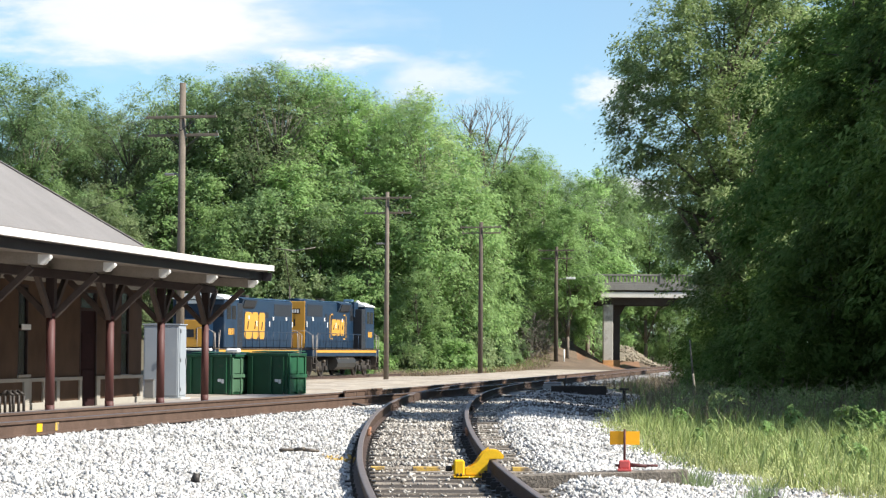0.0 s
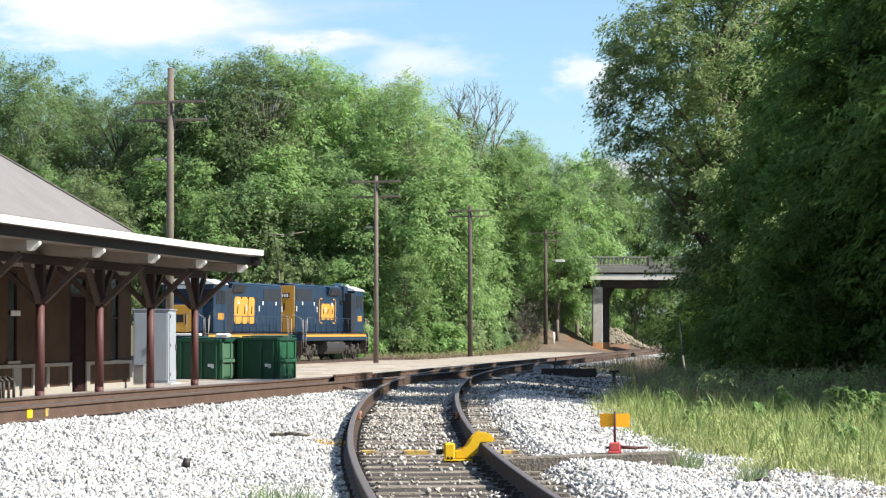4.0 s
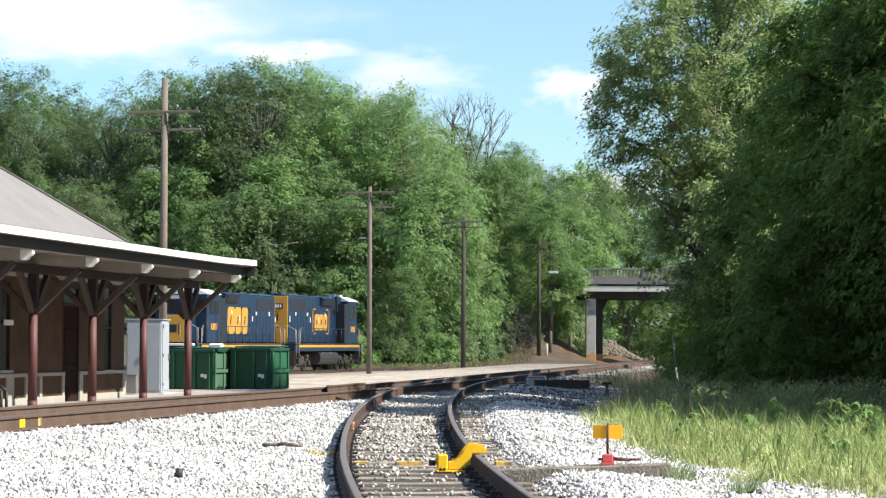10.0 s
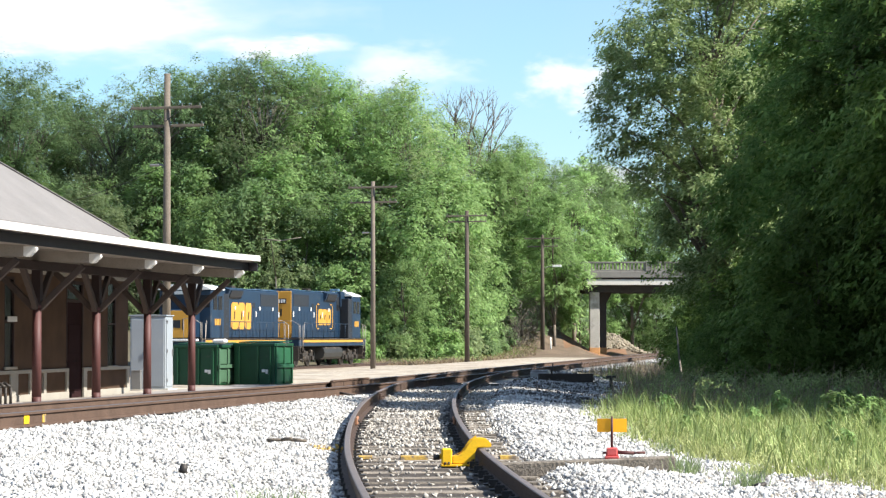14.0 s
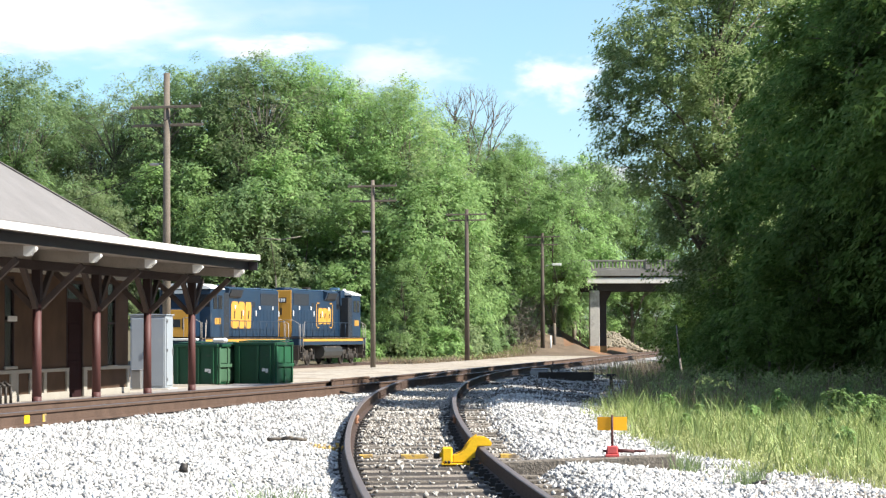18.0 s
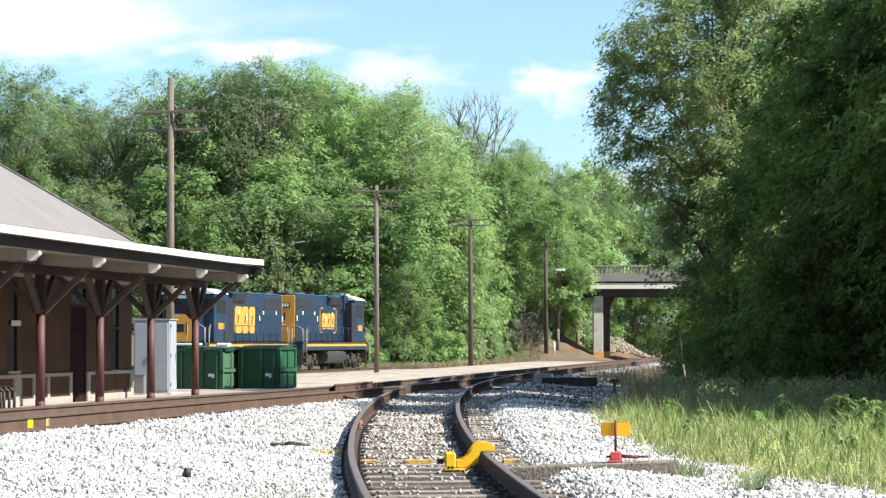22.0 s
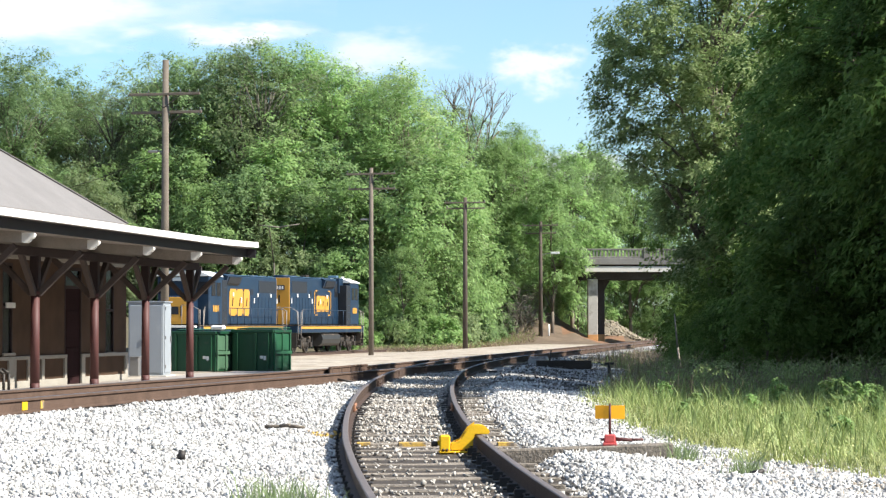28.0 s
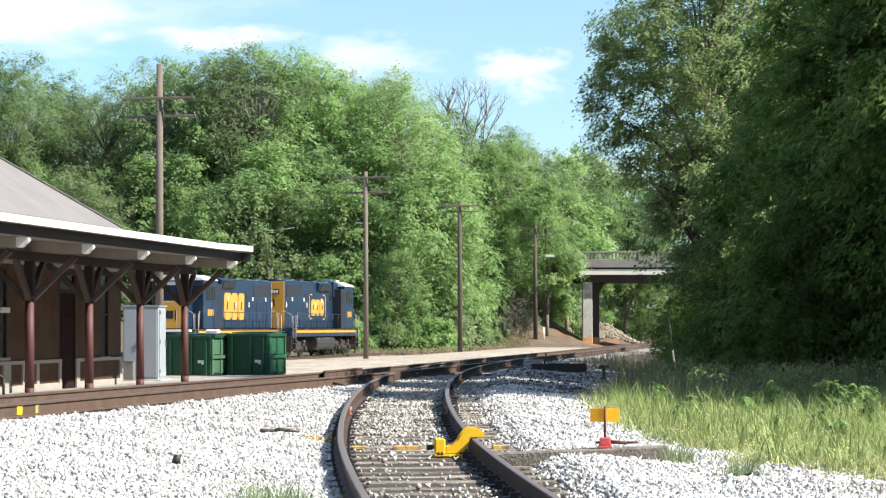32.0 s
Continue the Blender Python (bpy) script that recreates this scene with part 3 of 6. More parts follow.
prism(tip_bm, [(0.0, 0.03), (0.05, 0.01), (0.12, 0.015), (0.165, 0.05), (0.18, 0.085), (0.22, 0.10), (0.255, 0.14), (0.26, 0.18), (0.235, 0.215), (0.0, 0.22)], -0.075, 0.075)
tip_me = mesh_of(tip_bm, "rafter_tip", M["white_paint"])
for s in POST_S:
    base = L(s, 17, Z0 + 0.04)
    for name, me in (("post", post_me), ("post_head", head_me), *(("brace", q) for q in braces)):
        ob = part(name, me, None, depot, "round maroon canopy post" if name == "post" else "")
        ob.location = base
    rf = bm_new()
    prism(rf, [(P0 - 15.80, 3.06 - Z0), (P0 - 15.80, 3.29 - Z0), (P0 - 19.05, 3.48 - Z0), (P0 - 19.05, 3.2 - Z0), (P0 - 17, 3.125 - Z0)], s - 0.075 - S0, s + 0.075 - S0)
    part("rafter", rf, M["rafter"], depot)
    tp = part("rafter_tip", tip_me, None, depot, "white scrolled rafter end")
    tp.location = L(s, 15.80, 3.05)

rack = thing("platform_rack", "low dark grey metal hoop rack on the platform", "rack", here(52.2, 18.3, -0.10))
for i in range(3):
    hb = bm_new()
    for x0 in (-0.16, 0.16):
        rod(hb, (x0, i * 0.35, 0), (x0, i * 0.35, 0.42), 0.035, 0.035, 8)
    rod(hb, (-0.16, i * 0.35, 0.42), (0, i * 0.35, 0.52), 0.035, 0.035, 8)
    rod(hb, (0.16, i * 0.35, 0.42), (0, i * 0.35, 0.52), 0.035, 0.035, 8)
    part("hoop", hb, M["steel_dark"], rack)

# ---- equipment cabinet and dumpsters ----
cab = thing("equipment_cabinet", "tall pale grey metal equipment cabinet on a concrete pad", "cabinet", pose(-9.16, 75.0, -0.22, 0, 0, -8.8))
part("body", box(bm_new(), -0.56, 0.56, 0, 0.85, 0.09, 2.33, 0.012), M["grey_paint"], cab)
part("roof_cap", prism(bm_new(), [(-0.60, 2.332), (0.60, 2.332), (0.60, 2.365), (0, 2.385), (-0.60, 2.365)], -0.04, 0.89), M["grey_paint"], cab)
part("pad", box(bm_new(), -0.68, 0.68, -0.1, 1.0, -0.05, 0.088, 0.01), M["concrete"], cab)
for x0, x1 in ((-0.52, -0.02), (0.02, 0.52)):
    d = part("door", box(bm_new(), x0, x1, -0.03, -0.002, 0.16, 2.24, 0.008), M["grey_paint"], cab)
    part("handle", box(bm_new(), (x1 - 0.09 if x0 < 0 else x0 + 0.05), (x1 - 0.05 if x0 < 0 else x0 + 0.09), -0.06, -0.031, 1.05, 1.25, 0.005), M["galvanised"], d)
sd = part("side_door", box(bm_new(), 0.562, 0.585, 0.08, 0.78, 0.16, 2.24, 0.008), M["grey_paint"], cab)
for z in (0.3, 1.2, 2.1):
    part("hinge", box(bm_new(), 0.587, 0.61, 0.08, 0.13, z, z + 0.1, 0.004), M["galvanised"], sd)
part("latch", box(bm_new(), 0.587, 0.62, 0.66, 0.71, 1.1, 1.3, 0.004), M["galvanised"], sd)
small = thing("junction_box", "low grey metal junction box beside the cabinet", "utility box", pose(-9.35, 73.6, -0.12, 0, 0, -8.8))
part("body", box(bm_new(), -0.14, 0.14, 0, 0.25, 0.0, 0.55, 0.01), M["galvanised"], small)
part("lid", box(bm_new(), -0.16, 0.16, -0.02, 0.27, 0.552, 0.58, 0.006), M["galvanised"], small)

M["green"] = material("green_dumpster_paint", (0.005, 0.054, 0.022), 0.55, spread=0.25, scale=1.5, fine=30, bump=0.08, stain=(0.05, 0.06, 0.045), stain_scale=2.5, stain_at=0.63)
# Paler green carries both fading and sunlight on the left dumpster's side.
M["green_pale"] = material("faded_green_paint", (0.055, 0.125, 0.07), 0.7, spread=0.2, scale=2.0, fine=30, bump=0.08, stain=(0.16, 0.12, 0.08), stain_scale=3, stain_at=0.62)

# Lighter green puts sunlight on the right dumpster's side into the colour.
M["green_lit"] = material("sunlit_green_paint", (0.012, 0.085, 0.036), 0.6, spread=0.2, scale=2.0, fine=30, bump=0.08, stain=(0.06, 0.07, 0.05), stain_scale=3, stain_at=0.64)


def dumpster(m, w, h, label, lid_white, side):
    d = thing("dumpster", label, "dumpster", m, "dumpsters by the depot")
    body = bm_new()
    for a in ((-w / 2, w / 2, 0, 0.05), (-w / 2, w / 2, 1.65, 1.7)):
        box(body, *a, 0.08, h, 0.0)
    box(body, -w / 2, -w / 2 + 0.05, 0.052, 1.648, 0.08, h)
    box(body, w / 2 - 0.05, w / 2, 0.052, 1.648, 0.08, h)
    box(body, -w / 2 + 0.05, w / 2 - 0.05, 0.052, 1.648, 0.08, 0.14)
    part("body", body, M["green"], d)
    rim = bm_new()
    for a in ((-w / 2 - 0.04, w / 2 + 0.04, -0.06, 0.06), (-w / 2 - 0.04, w / 2 + 0.04, 1.64, 1.76), (-w / 2 - 0.06, -w / 2 + 0.06, 0.062, 1.638), (w / 2 - 0.06, w / 2 + 0.06, 0.062, 1.638)):
        box(rim, *a, h + 0.002, h + 0.10, 0.01)
    part("rim", rim, M["green"], d)
    for x in (-w / 2 + 0.16, 0.12, w / 2 - 0.16):
        part("rib", box(bm_new(), x - 0.045, x + 0.045, -0.07, -0.002, 0.1, h - 0.02, 0.008), M["green"], d)
    for y in (0.1, 0.85, 1.58):
        part("side_rib", box(bm_new(), w / 2 + 0.002, w / 2 + 0.07, y - 0.05, y + 0.05, 0.1, h - 0.02, 0.008), side, d)
    for z0, z1 in ((0.16, 0.62), (0.78, h - 0.06)):
        part("side_panel", box(bm_new(), w / 2 + 0.002, w / 2 + 0.03, 0.16, 1.5, z0, z1, 0.008), side, d)
    part("side_rail", box(bm_new(), w / 2 + 0.032, w / 2 + 0.1, 0.0, 1.64, 0.64, 0.76, 0.008), side, d, "fork channel")
    part("lid", box(bm_new(), -w / 2 - 0.03, w / 2 + 0.03, 0.5, 1.7, h + 0.105, h + 0.14, 0.008, pose(0, 0, 0, 1.5)), M["green"], d, "closed plastic lid")
    for x, z, ww, hh in ((w / 2 - 0.32, 0.45, 0.2, 0.14), (w / 2 - 0.45, 0.5, 0.12, 0.1)):
        part("sticker", box(bm_new(), x, x + ww, -0.008, -0.002, z, z + hh), M["white_paint"], d, "white sticker")
    for x in (-w / 2 + 0.1, w / 2 - 0.1):
        for y in (0.15, 1.5):
            part("skid", box(bm_new(), x - 0.06, x + 0.06, y - 0.1, y + 0.1, 0.0, 0.079, 0.005), M["steel_dark"], d)
    if lid_white:
        part("bundle", box(bm_new(), w / 2 - 0.2, w / 2 + 0.28, 0.02, 0.3, h + 0.142, h + 0.30, 0.05), M["white_paint"], d, "white cover hanging over the corner")
    return d


dumpster(pose(-8.42, 82, -0.23, 0, 0, -17), 1.6, 1.33, "dark green steel dumpster with a faded, sunlit-coloured side and a white cover", True, M["green_pale"])
dumpster(pose(-6.47, 82.6, -0.23, 0, 0, -17), 1.45, 1.38, "dark green steel dumpster with a white sticker", False, M["green_lit"])


# ---- engines ----
M["engine_blue"] = material("dark_blue_engine_paint", (0.004, 0.021, 0.048), 0.5, spread=0.15, scale=1.0, fine=20, bump=0.04, stain=(0.025, 0.04, 0.06), stain_scale=1.2, stain_at=0.6)
M["engine_yellow"] = material("engine_yellow_paint", (0.50, 0.255, 0.035), 0.5, spread=0.1, scale=1.2, fine=20, bump=0.03, stain=(0.45, 0.26, 0.06), stain_scale=1.5, stain_at=0.64)
# Lighter blue carries the sun highlight along the hood's top edges.
M["engine_highlight"] = material("highlight_blue_paint", (0.05, 0.11, 0.17), 0.5, spread=0.25, scale=1.0, fine=15, bump=0.04)
M["engine_dark"] = material("dark_grille", (0.012, 0.015, 0.02), 0.6, spread=0.25, scale=2, fine=25, bump=0.2)
M["under"] = material("sooty_running_gear", (0.035, 0.029, 0.024), 0.8, metal=0.1, spread=0.35, scale=2, fine=20, bump=0.2, stain=(0.13, 0.105, 0.08), stain_scale=2.2, stain_at=0.55)
M["tank"] = material("grey_fuel_tank", (0.022, 0.022, 0.021), 0.6, spread=0.25, scale=1.2, fine=20, bump=0.08)
# Near-white puts the sun's glare on the cab roofs into the colour.
M["cab_roof"] = material("pale_cab_roof", (0.72, 0.72, 0.70), 0.5, spread=0.08, scale=1.5, fine=25, bump=0.03)
ENGINE_TURN = -math.degrees(math.atan(0.22))


def logo(eng, side_x, y0, y1, z0, z1, frame_on):
    """Three slanted, round-cornered yellow blocks on the hood's side."""
    w = (y1 - y0) / 3
    h = z1 - z0
    for i in range(3):
        b = bm_new()
        a = y0 + i * w
        wide = w * (1.06, 0.96, 0.92)[i]
        outline = ((0.14, 0.0), (0.86, 0.0), (1.0, 0.10), (1.0, 0.90), (0.86, 1.0), (0.14, 1.0), (0.0, 0.88), (0.0, 0.12))
        vs = [(a + wide * (0.02 + 0.94 * u) + 0.08 * w * v, z0 + h * v) for u, v in outline]
        v0 = [b.verts.new((side_x + 0.004, y, z)) for y, z in vs]
        v1 = [b.verts.new((side_x + 0.016, y, z)) for y, z in vs]
        b.faces.new(v0)
        b.faces.new(v1)
        n = len(vs)
        for j in range(n):
            b.faces.new((v0[j], v0[(j + 1) % n], v1[(j + 1) % n], v1[j]))
        bmesh.ops.recalc_face_normals(b, faces=b.faces[:])
        blk = part("emblem_block", b, M["engine_yellow"], eng, "plain yellow emblem block")
        cut = bm_new()
        beam(cut, (side_x + 0.018, a + 0.42 * w, z0 + 0.36 * h), (side_x + 0.018, a + 0.52 * w, z0 + 0.66 * h), 0.10, 0.008)
        part("emblem_slit", cut, M["engine_blue"], blk)
    if frame_on:
        bars = [(y0 - 0.42, y0 - 0.30, z0 - 0.15, z1 + 0.25), (y1 + 0.30, y1 + 0.42, z0 - 0.15, z1 + 0.25)]
        bars += [(ya, yb, zz, zz + 0.08) for zz in (z0 - 0.25, z1 + 0.27) for ya, yb in ((y0 - 0.2, y0 + 0.3), (y1 - 0.3, y1 + 0.2))]
        for ya, yb, za, zb in bars:
            part("emblem_border", box(bm_new(), side_x + 0.004, side_x + 0.014, ya, yb, za, zb), M["engine_yellow"], eng)


def engine(m, label, length, cab_first, emblem, with_frame, tall):
    """A four-axle road switcher: y runs along it from its near end; the cab stands near the first or the second end."""
    e = thing("locomotive", label, "locomotive", m, "coupled engines")
    flip = (lambda y: y) if cab_first else (lambda y: length - y)

    def ybox(bm, x0, x1, y0, y1, z0, z1, bevel=0.0):
        a, b = sorted((flip(y0), flip(y1)))
        return box(bm, x0, x1, a, b, up(z0), up(z1), bevel)

    def up(z):
        """Heights above the walkway, by this engine's own hood."""
        return z if z < 1.77 else 1.77 + (z - 1.77) * tall

    part("underframe", ybox(bm_new(), -1.42, 1.42, 0.5, length - 0.5, 1.28, 1.70, 0.02), M["engine_blue"], e)
    for x0, x1 in ((-1.45, -1.423), (1.423, 1.45)):
        part("sill_stripe", ybox(bm_new(), x0, x1, 1.3, length - 1.3, 1.52, 1.685), M["engine_yellow"], e, "yellow stripe along the sill")
    part("walkway", ybox(bm_new(), -1.5, 1.5, 0.5, length - 0.5, 1.702, 1.76, 0.01), M["under"], e)
    hood_end = length - 0.75
    part("long_hood", ybox(bm_new(), -0.88, 0.88, 4.4, hood_end, 1.762, 4.42, 0.09), M["engine_blue"], e)
    part("hood_end", ybox(bm_new(), -0.86, 0.86, hood_end + 0.002, hood_end + 0.05, 1.80, 4.36, 0.02), M["engine_yellow"], e, "yellow hood end")
    part("short_hood", ybox(bm_new(), -0.86, 0.86, 0.75, 2.1, 1.762, 3.25, 0.1), M["engine_blue"], e)
    part("nose_face", ybox(bm_new(), -0.82, 0.82, 0.69, 0.748, 1.80, 3.18, 0.02), M["engine_yellow"], e, "yellow nose face")
    cabin = part("cab", ybox(bm_new(), -1.5, 1.5, 2.102, 4.398, 1.762, 4.25, 0.06), M["engine_blue"], e)
    rf = bm_new()
    ya, yb = sorted((flip(1.95), flip(4.5)))
    prism(rf, [(x, up(z)) for x, z in ((-1.54, 4.26), (-1.45, 4.34), (-0.8, 4.54), (0.8, 4.54), (1.45, 4.34), (1.54, 4.26))], ya, yb)
    part("cab_roof", rf, M["cab_roof"], e, "pale cab roof, coloured for the sun's glare")
    # cab-to-hood recess, its shade a black box, with ladder and cabinet door
    for sx in (-1, 1):
        rec = part("recess", ybox(bm_new(), sx * 1.20 - 0.30, sx * 1.20 + 0.30, 4.402, 5.35, 1.765, 4.1, 0.03), M["engine_dark"], e, "black box for the shaded recess behind the cab")
        for z in (2.1, 2.5, 2.9, 3.3, 3.7):
            part("rung", ybox(bm_new(), sx * 1.502 - 0.02, sx * 1.502 + 0.02, 4.6, 5.1, z, z + 0.035), M["engine_blue"], rec)
    for sx in (-1, 1):
        for y0, y1 in ((2.45, 3.15), (3.35, 4.05)):
            part("side_window", ybox(bm_new(), sx * 1.502 - 0.012 * (sx < 0), sx * 1.502 + 0.012 * (sx > 0), y0, y1, 3.25, 3.95), M["glass"], cabin)
        for q in (2.72, 3.0, 3.28, 3.56):
            part("number_bar", ybox(bm_new(), sx * 1.502 - 0.01 * (sx < 0), sx * 1.502 + 0.01 * (sx > 0), q, q + 0.2, 2.45, 2.78), M["engine_yellow"], cabin, "plain yellow bar on the cab side")
        part("front_window", ybox(bm_new(), sx * 1.1 - 0.3, sx * 1.1 + 0.3, 2.085, 2.1, 3.35, 3.98), M["glass"], cabin)
    part("number_board", ybox(bm_new(), -0.6, 0.6, 2.0, 2.08, 4.02, 4.2, 0.01), M["white_paint"], cabin)
    part("rear_number_board", ybox(bm_new(), -0.2, 0.55, hood_end + 0.052, hood_end + 0.09, 3.68, 3.96, 0.01), M["engine_dark"], e, "black number board with plain white bars")
    for q in (-0.12, 0.04, 0.20, 0.36):
        part("number_bar", ybox(bm_new(), q, q + 0.11, hood_end + 0.091, hood_end + 0.097, 3.73, 3.91), M["white_paint"], e, "plain white bar")
    for q, ww in ((-0.60, 0.16), (-0.36, 0.16), (-0.12, 0.16)):
        part("end_emblem", ybox(bm_new(), q, q + ww, hood_end + 0.052, hood_end + 0.06, 3.0, 3.4), M["engine_dark"], e)
    part("end_emblem", ybox(bm_new(), 0.15, 0.25, hood_end + 0.052, hood_end + 0.06, 3.0, 3.4), M["engine_dark"], e)
    part("nose_emblem", ybox(bm_new(), -0.5, 0.2, 0.678, 0.688, 2.3, 2.7), M["engine_dark"], e)
    part("nose_emblem", ybox(bm_new(), 0.3, 0.4, 0.678, 0.688, 2.2, 2.75), M["engine_dark"], e)
    # grilles, doors and blisters of the long hood
    for sx in (-1, 1):
        a0, a1 = (sx * 0.882, sx * 0.895)
        x0, x1 = min(a0, a1), max(a0, a1)
        part("radiator_grille", ybox(bm_new(), x0, x1, hood_end - 3.9, hood_end - 0.35, 3.55, 4.2), M["engine_dark"], e, "dark radiator screen")
        part("intake_grille", ybox(bm_new(), x0, x1, 4.9, 6.2, 3.4, 4.2), M["engine_dark"], e)
        blister = bm_new()
        ya, yb = sorted((flip(6.6), flip(9.4)))
        prism(blister, [(sx * 0.8, up(3.80)), (sx * 1.0, up(3.98)), (sx * 1.14, up(4.34)), (sx * 0.8, up(4.46))], ya, yb)
        part("brake_blister", blister, M["engine_blue"], e)
        part("blister_grille", prism(bm_new(), [(sx * 0.96, up(3.90)), (sx * 1.03, up(3.97)), (sx * 1.17, up(4.30)), (sx * 1.10, up(4.30))], *sorted((flip(6.9), flip(9.1)))), M["engine_dark"], e, "dark slanted air screen")
        part("filter_hatch", ybox(bm_new(), min(sx * 0.6, sx * 1.02), max(sx * 0.6, sx * 1.02), 4.5, 5.5, 3.62, 4.52, 0.03), M["engine_blue"], e)
        for y in (5.6, 10.4, 11.8):
            part("hood_louvre", ybox(bm_new(), x0, x1, y, y + 0.5, 3.42, 3.72, 0.004), M["engine_dark"], e)
        part("roof_edge", ybox(bm_new(), min(sx * 0.62, sx * 0.84), max(sx * 0.62, sx * 0.84), 5.6, hood_end - 0.2, 4.425, 4.455), M["engine_highlight"], e, "blue hood edge painted as a sun highlight")
        y = 5.0
        while y < hood_end - 0.6:
            part("hood_door", ybox(bm_new(), x0, x1, y, y + 0.62, 1.95, 3.3, 0.004), M["engine_blue"], e)
            y += 0.70
        for y in (4.75, 8.2, hood_end - 4.3, hood_end - 1.6):
            part("marker", ybox(bm_new(), min(sx * 0.9, sx * 0.96), max(sx * 0.9, sx * 0.96), y, y + 0.16, 3.3, 3.5, 0.01), M["white_paint"], e)
        # side railing
        rail = bm_new()
        rod(rail, (sx * 1.45, flip(4.7), 2.72), (sx * 1.45, flip(length - 1.4), 2.72), 0.022, 0.022, 6)
        part("handrail", rail, M["engine_blue"], e)
        k = 4.7
        while k < length - 1.3:
            part("stanchion", rod(bm_new(), (sx * 1.45, flip(k), 1.76), (sx * 1.45, flip(k), 2.74), 0.02, 0.02, 6), M["engine_blue"], e)
            k += 1.35
        # steps at both ends
        for y in (0.62, length - 1.25):
            st = bm_new()
            for z in (0.45, 0.82, 1.2):
                ybox(st, sx * 1.2 - 0.22, sx * 1.2 + 0.22, y, y + 0.6, z, z + 0.05)
            ybox(st, sx * 1.2 - 0.22, sx * 1.2 + 0.22, y - 0.03, y, 0.45, 1.27)
            ybox(st, sx * 1.2 - 0.22, sx * 1.2 + 0.22, y + 0.6, y + 0.63, 0.45, 1.27)
            part("steps", st, M["under"], e)
            gr = bm_new()
            for q in (y, y + 0.6):
                rod(gr, (sx * 1.45, flip(q), 0.9), (sx * 1.45, flip(q), 2.6), 0.016, 0.016, 6)
            part("grab_rail", gr, M["rafter"], e, "pale grab rails")
        for y in (0.5, length - 0.5):
            er = bm_new()
            pts = [Vector((sx * 1.42, flip(y), 1.76)), Vector((sx * 1.42, flip(y), 2.6)), Vector((sx * 1.0, flip(y), 2.85)), Vector((sx * 0.45, flip(y), 2.85)), Vector((sx * 0.45, flip(y), 1.76))]
            for p, q in zip(pts, pts[1:]):
                rod(er, p, q, 0.018, 0.018, 6)
            part("end_rail", er, M["rafter"], e, "pale end railing")
        for y in (1.1, length - 1.3):
            sr = rod(bm_new(), (sx * 1.45, flip(y), 1.1), (sx * 1.45, flip(y + (0.35 if y < 3 else -0.35)), 2.75), 0.018, 0.018, 6)
            part("stair_rail", sr, M["rafter"], e, "slanting pale stair rail")
        for y in (hood_end - 5.0, hood_end - 0.25, 9.8):
            part("lift_lug", ybox(bm_new(), min(sx * 0.9, sx * 0.95), max(sx * 0.9, sx * 0.95), y, y + 0.1, 2.95, 3.25, 0.01), M["white_paint"], e)
    part("end_platform", ybox(bm_new(), -1.35, 1.35, 0.05, 0.42, 1.62, 1.74, 0.02), M["cab_roof"], e, "pale anti-slip end platform")
    part("horn", ybox(bm_new(), -0.3, 0.3, 3.0, 3.5, 4.58, 4.72, 0.03), M["engine_highlight"], e)
    part("antenna_dome", rod(bm_new(), (0.5, flip(2.7), up(4.50)), (0.5, flip(2.7), up(4.66)), 0.18, 0.1, 12), M["white_paint"], e, "white antenna dome")
    logo(e, 0.897, *emblem, with_frame)
    for y in (6.0, 7.5, hood_end - 2.9, hood_end - 1.2):
        part("roof_fan", rod(bm_new(), (0, flip(y), up(4.42)), (0, flip(y), up(4.53)), 0.55, 0.5, 16), M["engine_blue"], e)
    part("exhaust", ybox(bm_new(), -0.2, 0.2, 10.0, 10.7, 4.42, 4.62, 0.02), M["under"], e)
    # ends
    for y in (0.44, length - 0.5):
        part("pilot", ybox(bm_new(), -1.4, 1.4, y, y + 0.055, 0.35, 1.27, 0.01), M["under"], e)
    for y0, y1 in ((0.0, 0.43), (length - 0.44, length)):
        part("coupler", ybox(bm_new(), -0.13, 0.13, y0, y1, 0.72, 1.0, 0.03), M["under"], e)
    tank = bm_new()
    ya, yb = sorted((flip(length / 2 - 2.3), flip(length / 2 + 2.3)))
    prism(tank, [(-1.2, 1.24), (-1.36, 1.1), (-1.42, 0.85), (-1.34, 0.58), (-1.12, 0.42), (1.12, 0.42), (1.34, 0.58), (1.42, 0.85), (1.36, 1.1), (1.2, 1.24)], ya, yb)
    part("fuel_tank", tank, M["tank"], e)
    for sx in (-1, 1):
        part("air_reservoir", rod(bm_new(), (sx * 1.2, flip(length / 2 - 2.0), 1.08), (sx * 1.2, flip(length / 2 + 2.0), 1.08), 0.16, 0.16, 12), M["under"], e)
    wheel_bm = bm_new()
    rod(wheel_bm, (-0.07, 0, 0), (0.07, 0, 0), 0.51, 0.51, 24)
    rod(wheel_bm, (-0.10, 0, 0), (0.10, 0, 0), 0.2, 0.2, 12)
    wheel_me = mesh_of(wheel_bm, "wheel", M["under"])
    for yc in (3.3, length - 3.3):
        tr = part("truck", ybox(bm_new(), -0.65, 0.65, yc - 1.2, yc + 1.2, 0.75, 1.1, 0.02), M["under"], e)
        for sx in (-1, 1):
            sf = bm_new()
            y = flip(yc)
            X0 = sx * 0.95
            for a, b, zz0, zz1 in ((-1.75, 1.75, 0.72, 0.95), (-0.55, 0.55, 0.28, 0.72), (-1.65, -1.1, 0.38, 0.75), (1.1, 1.65, 0.38, 0.75)):
                box(sf, X0 - 0.09, X0 + 0.09, y + a, y + b, zz0, zz1, 0.02)
            part("side_frame", sf, M["under"], tr)
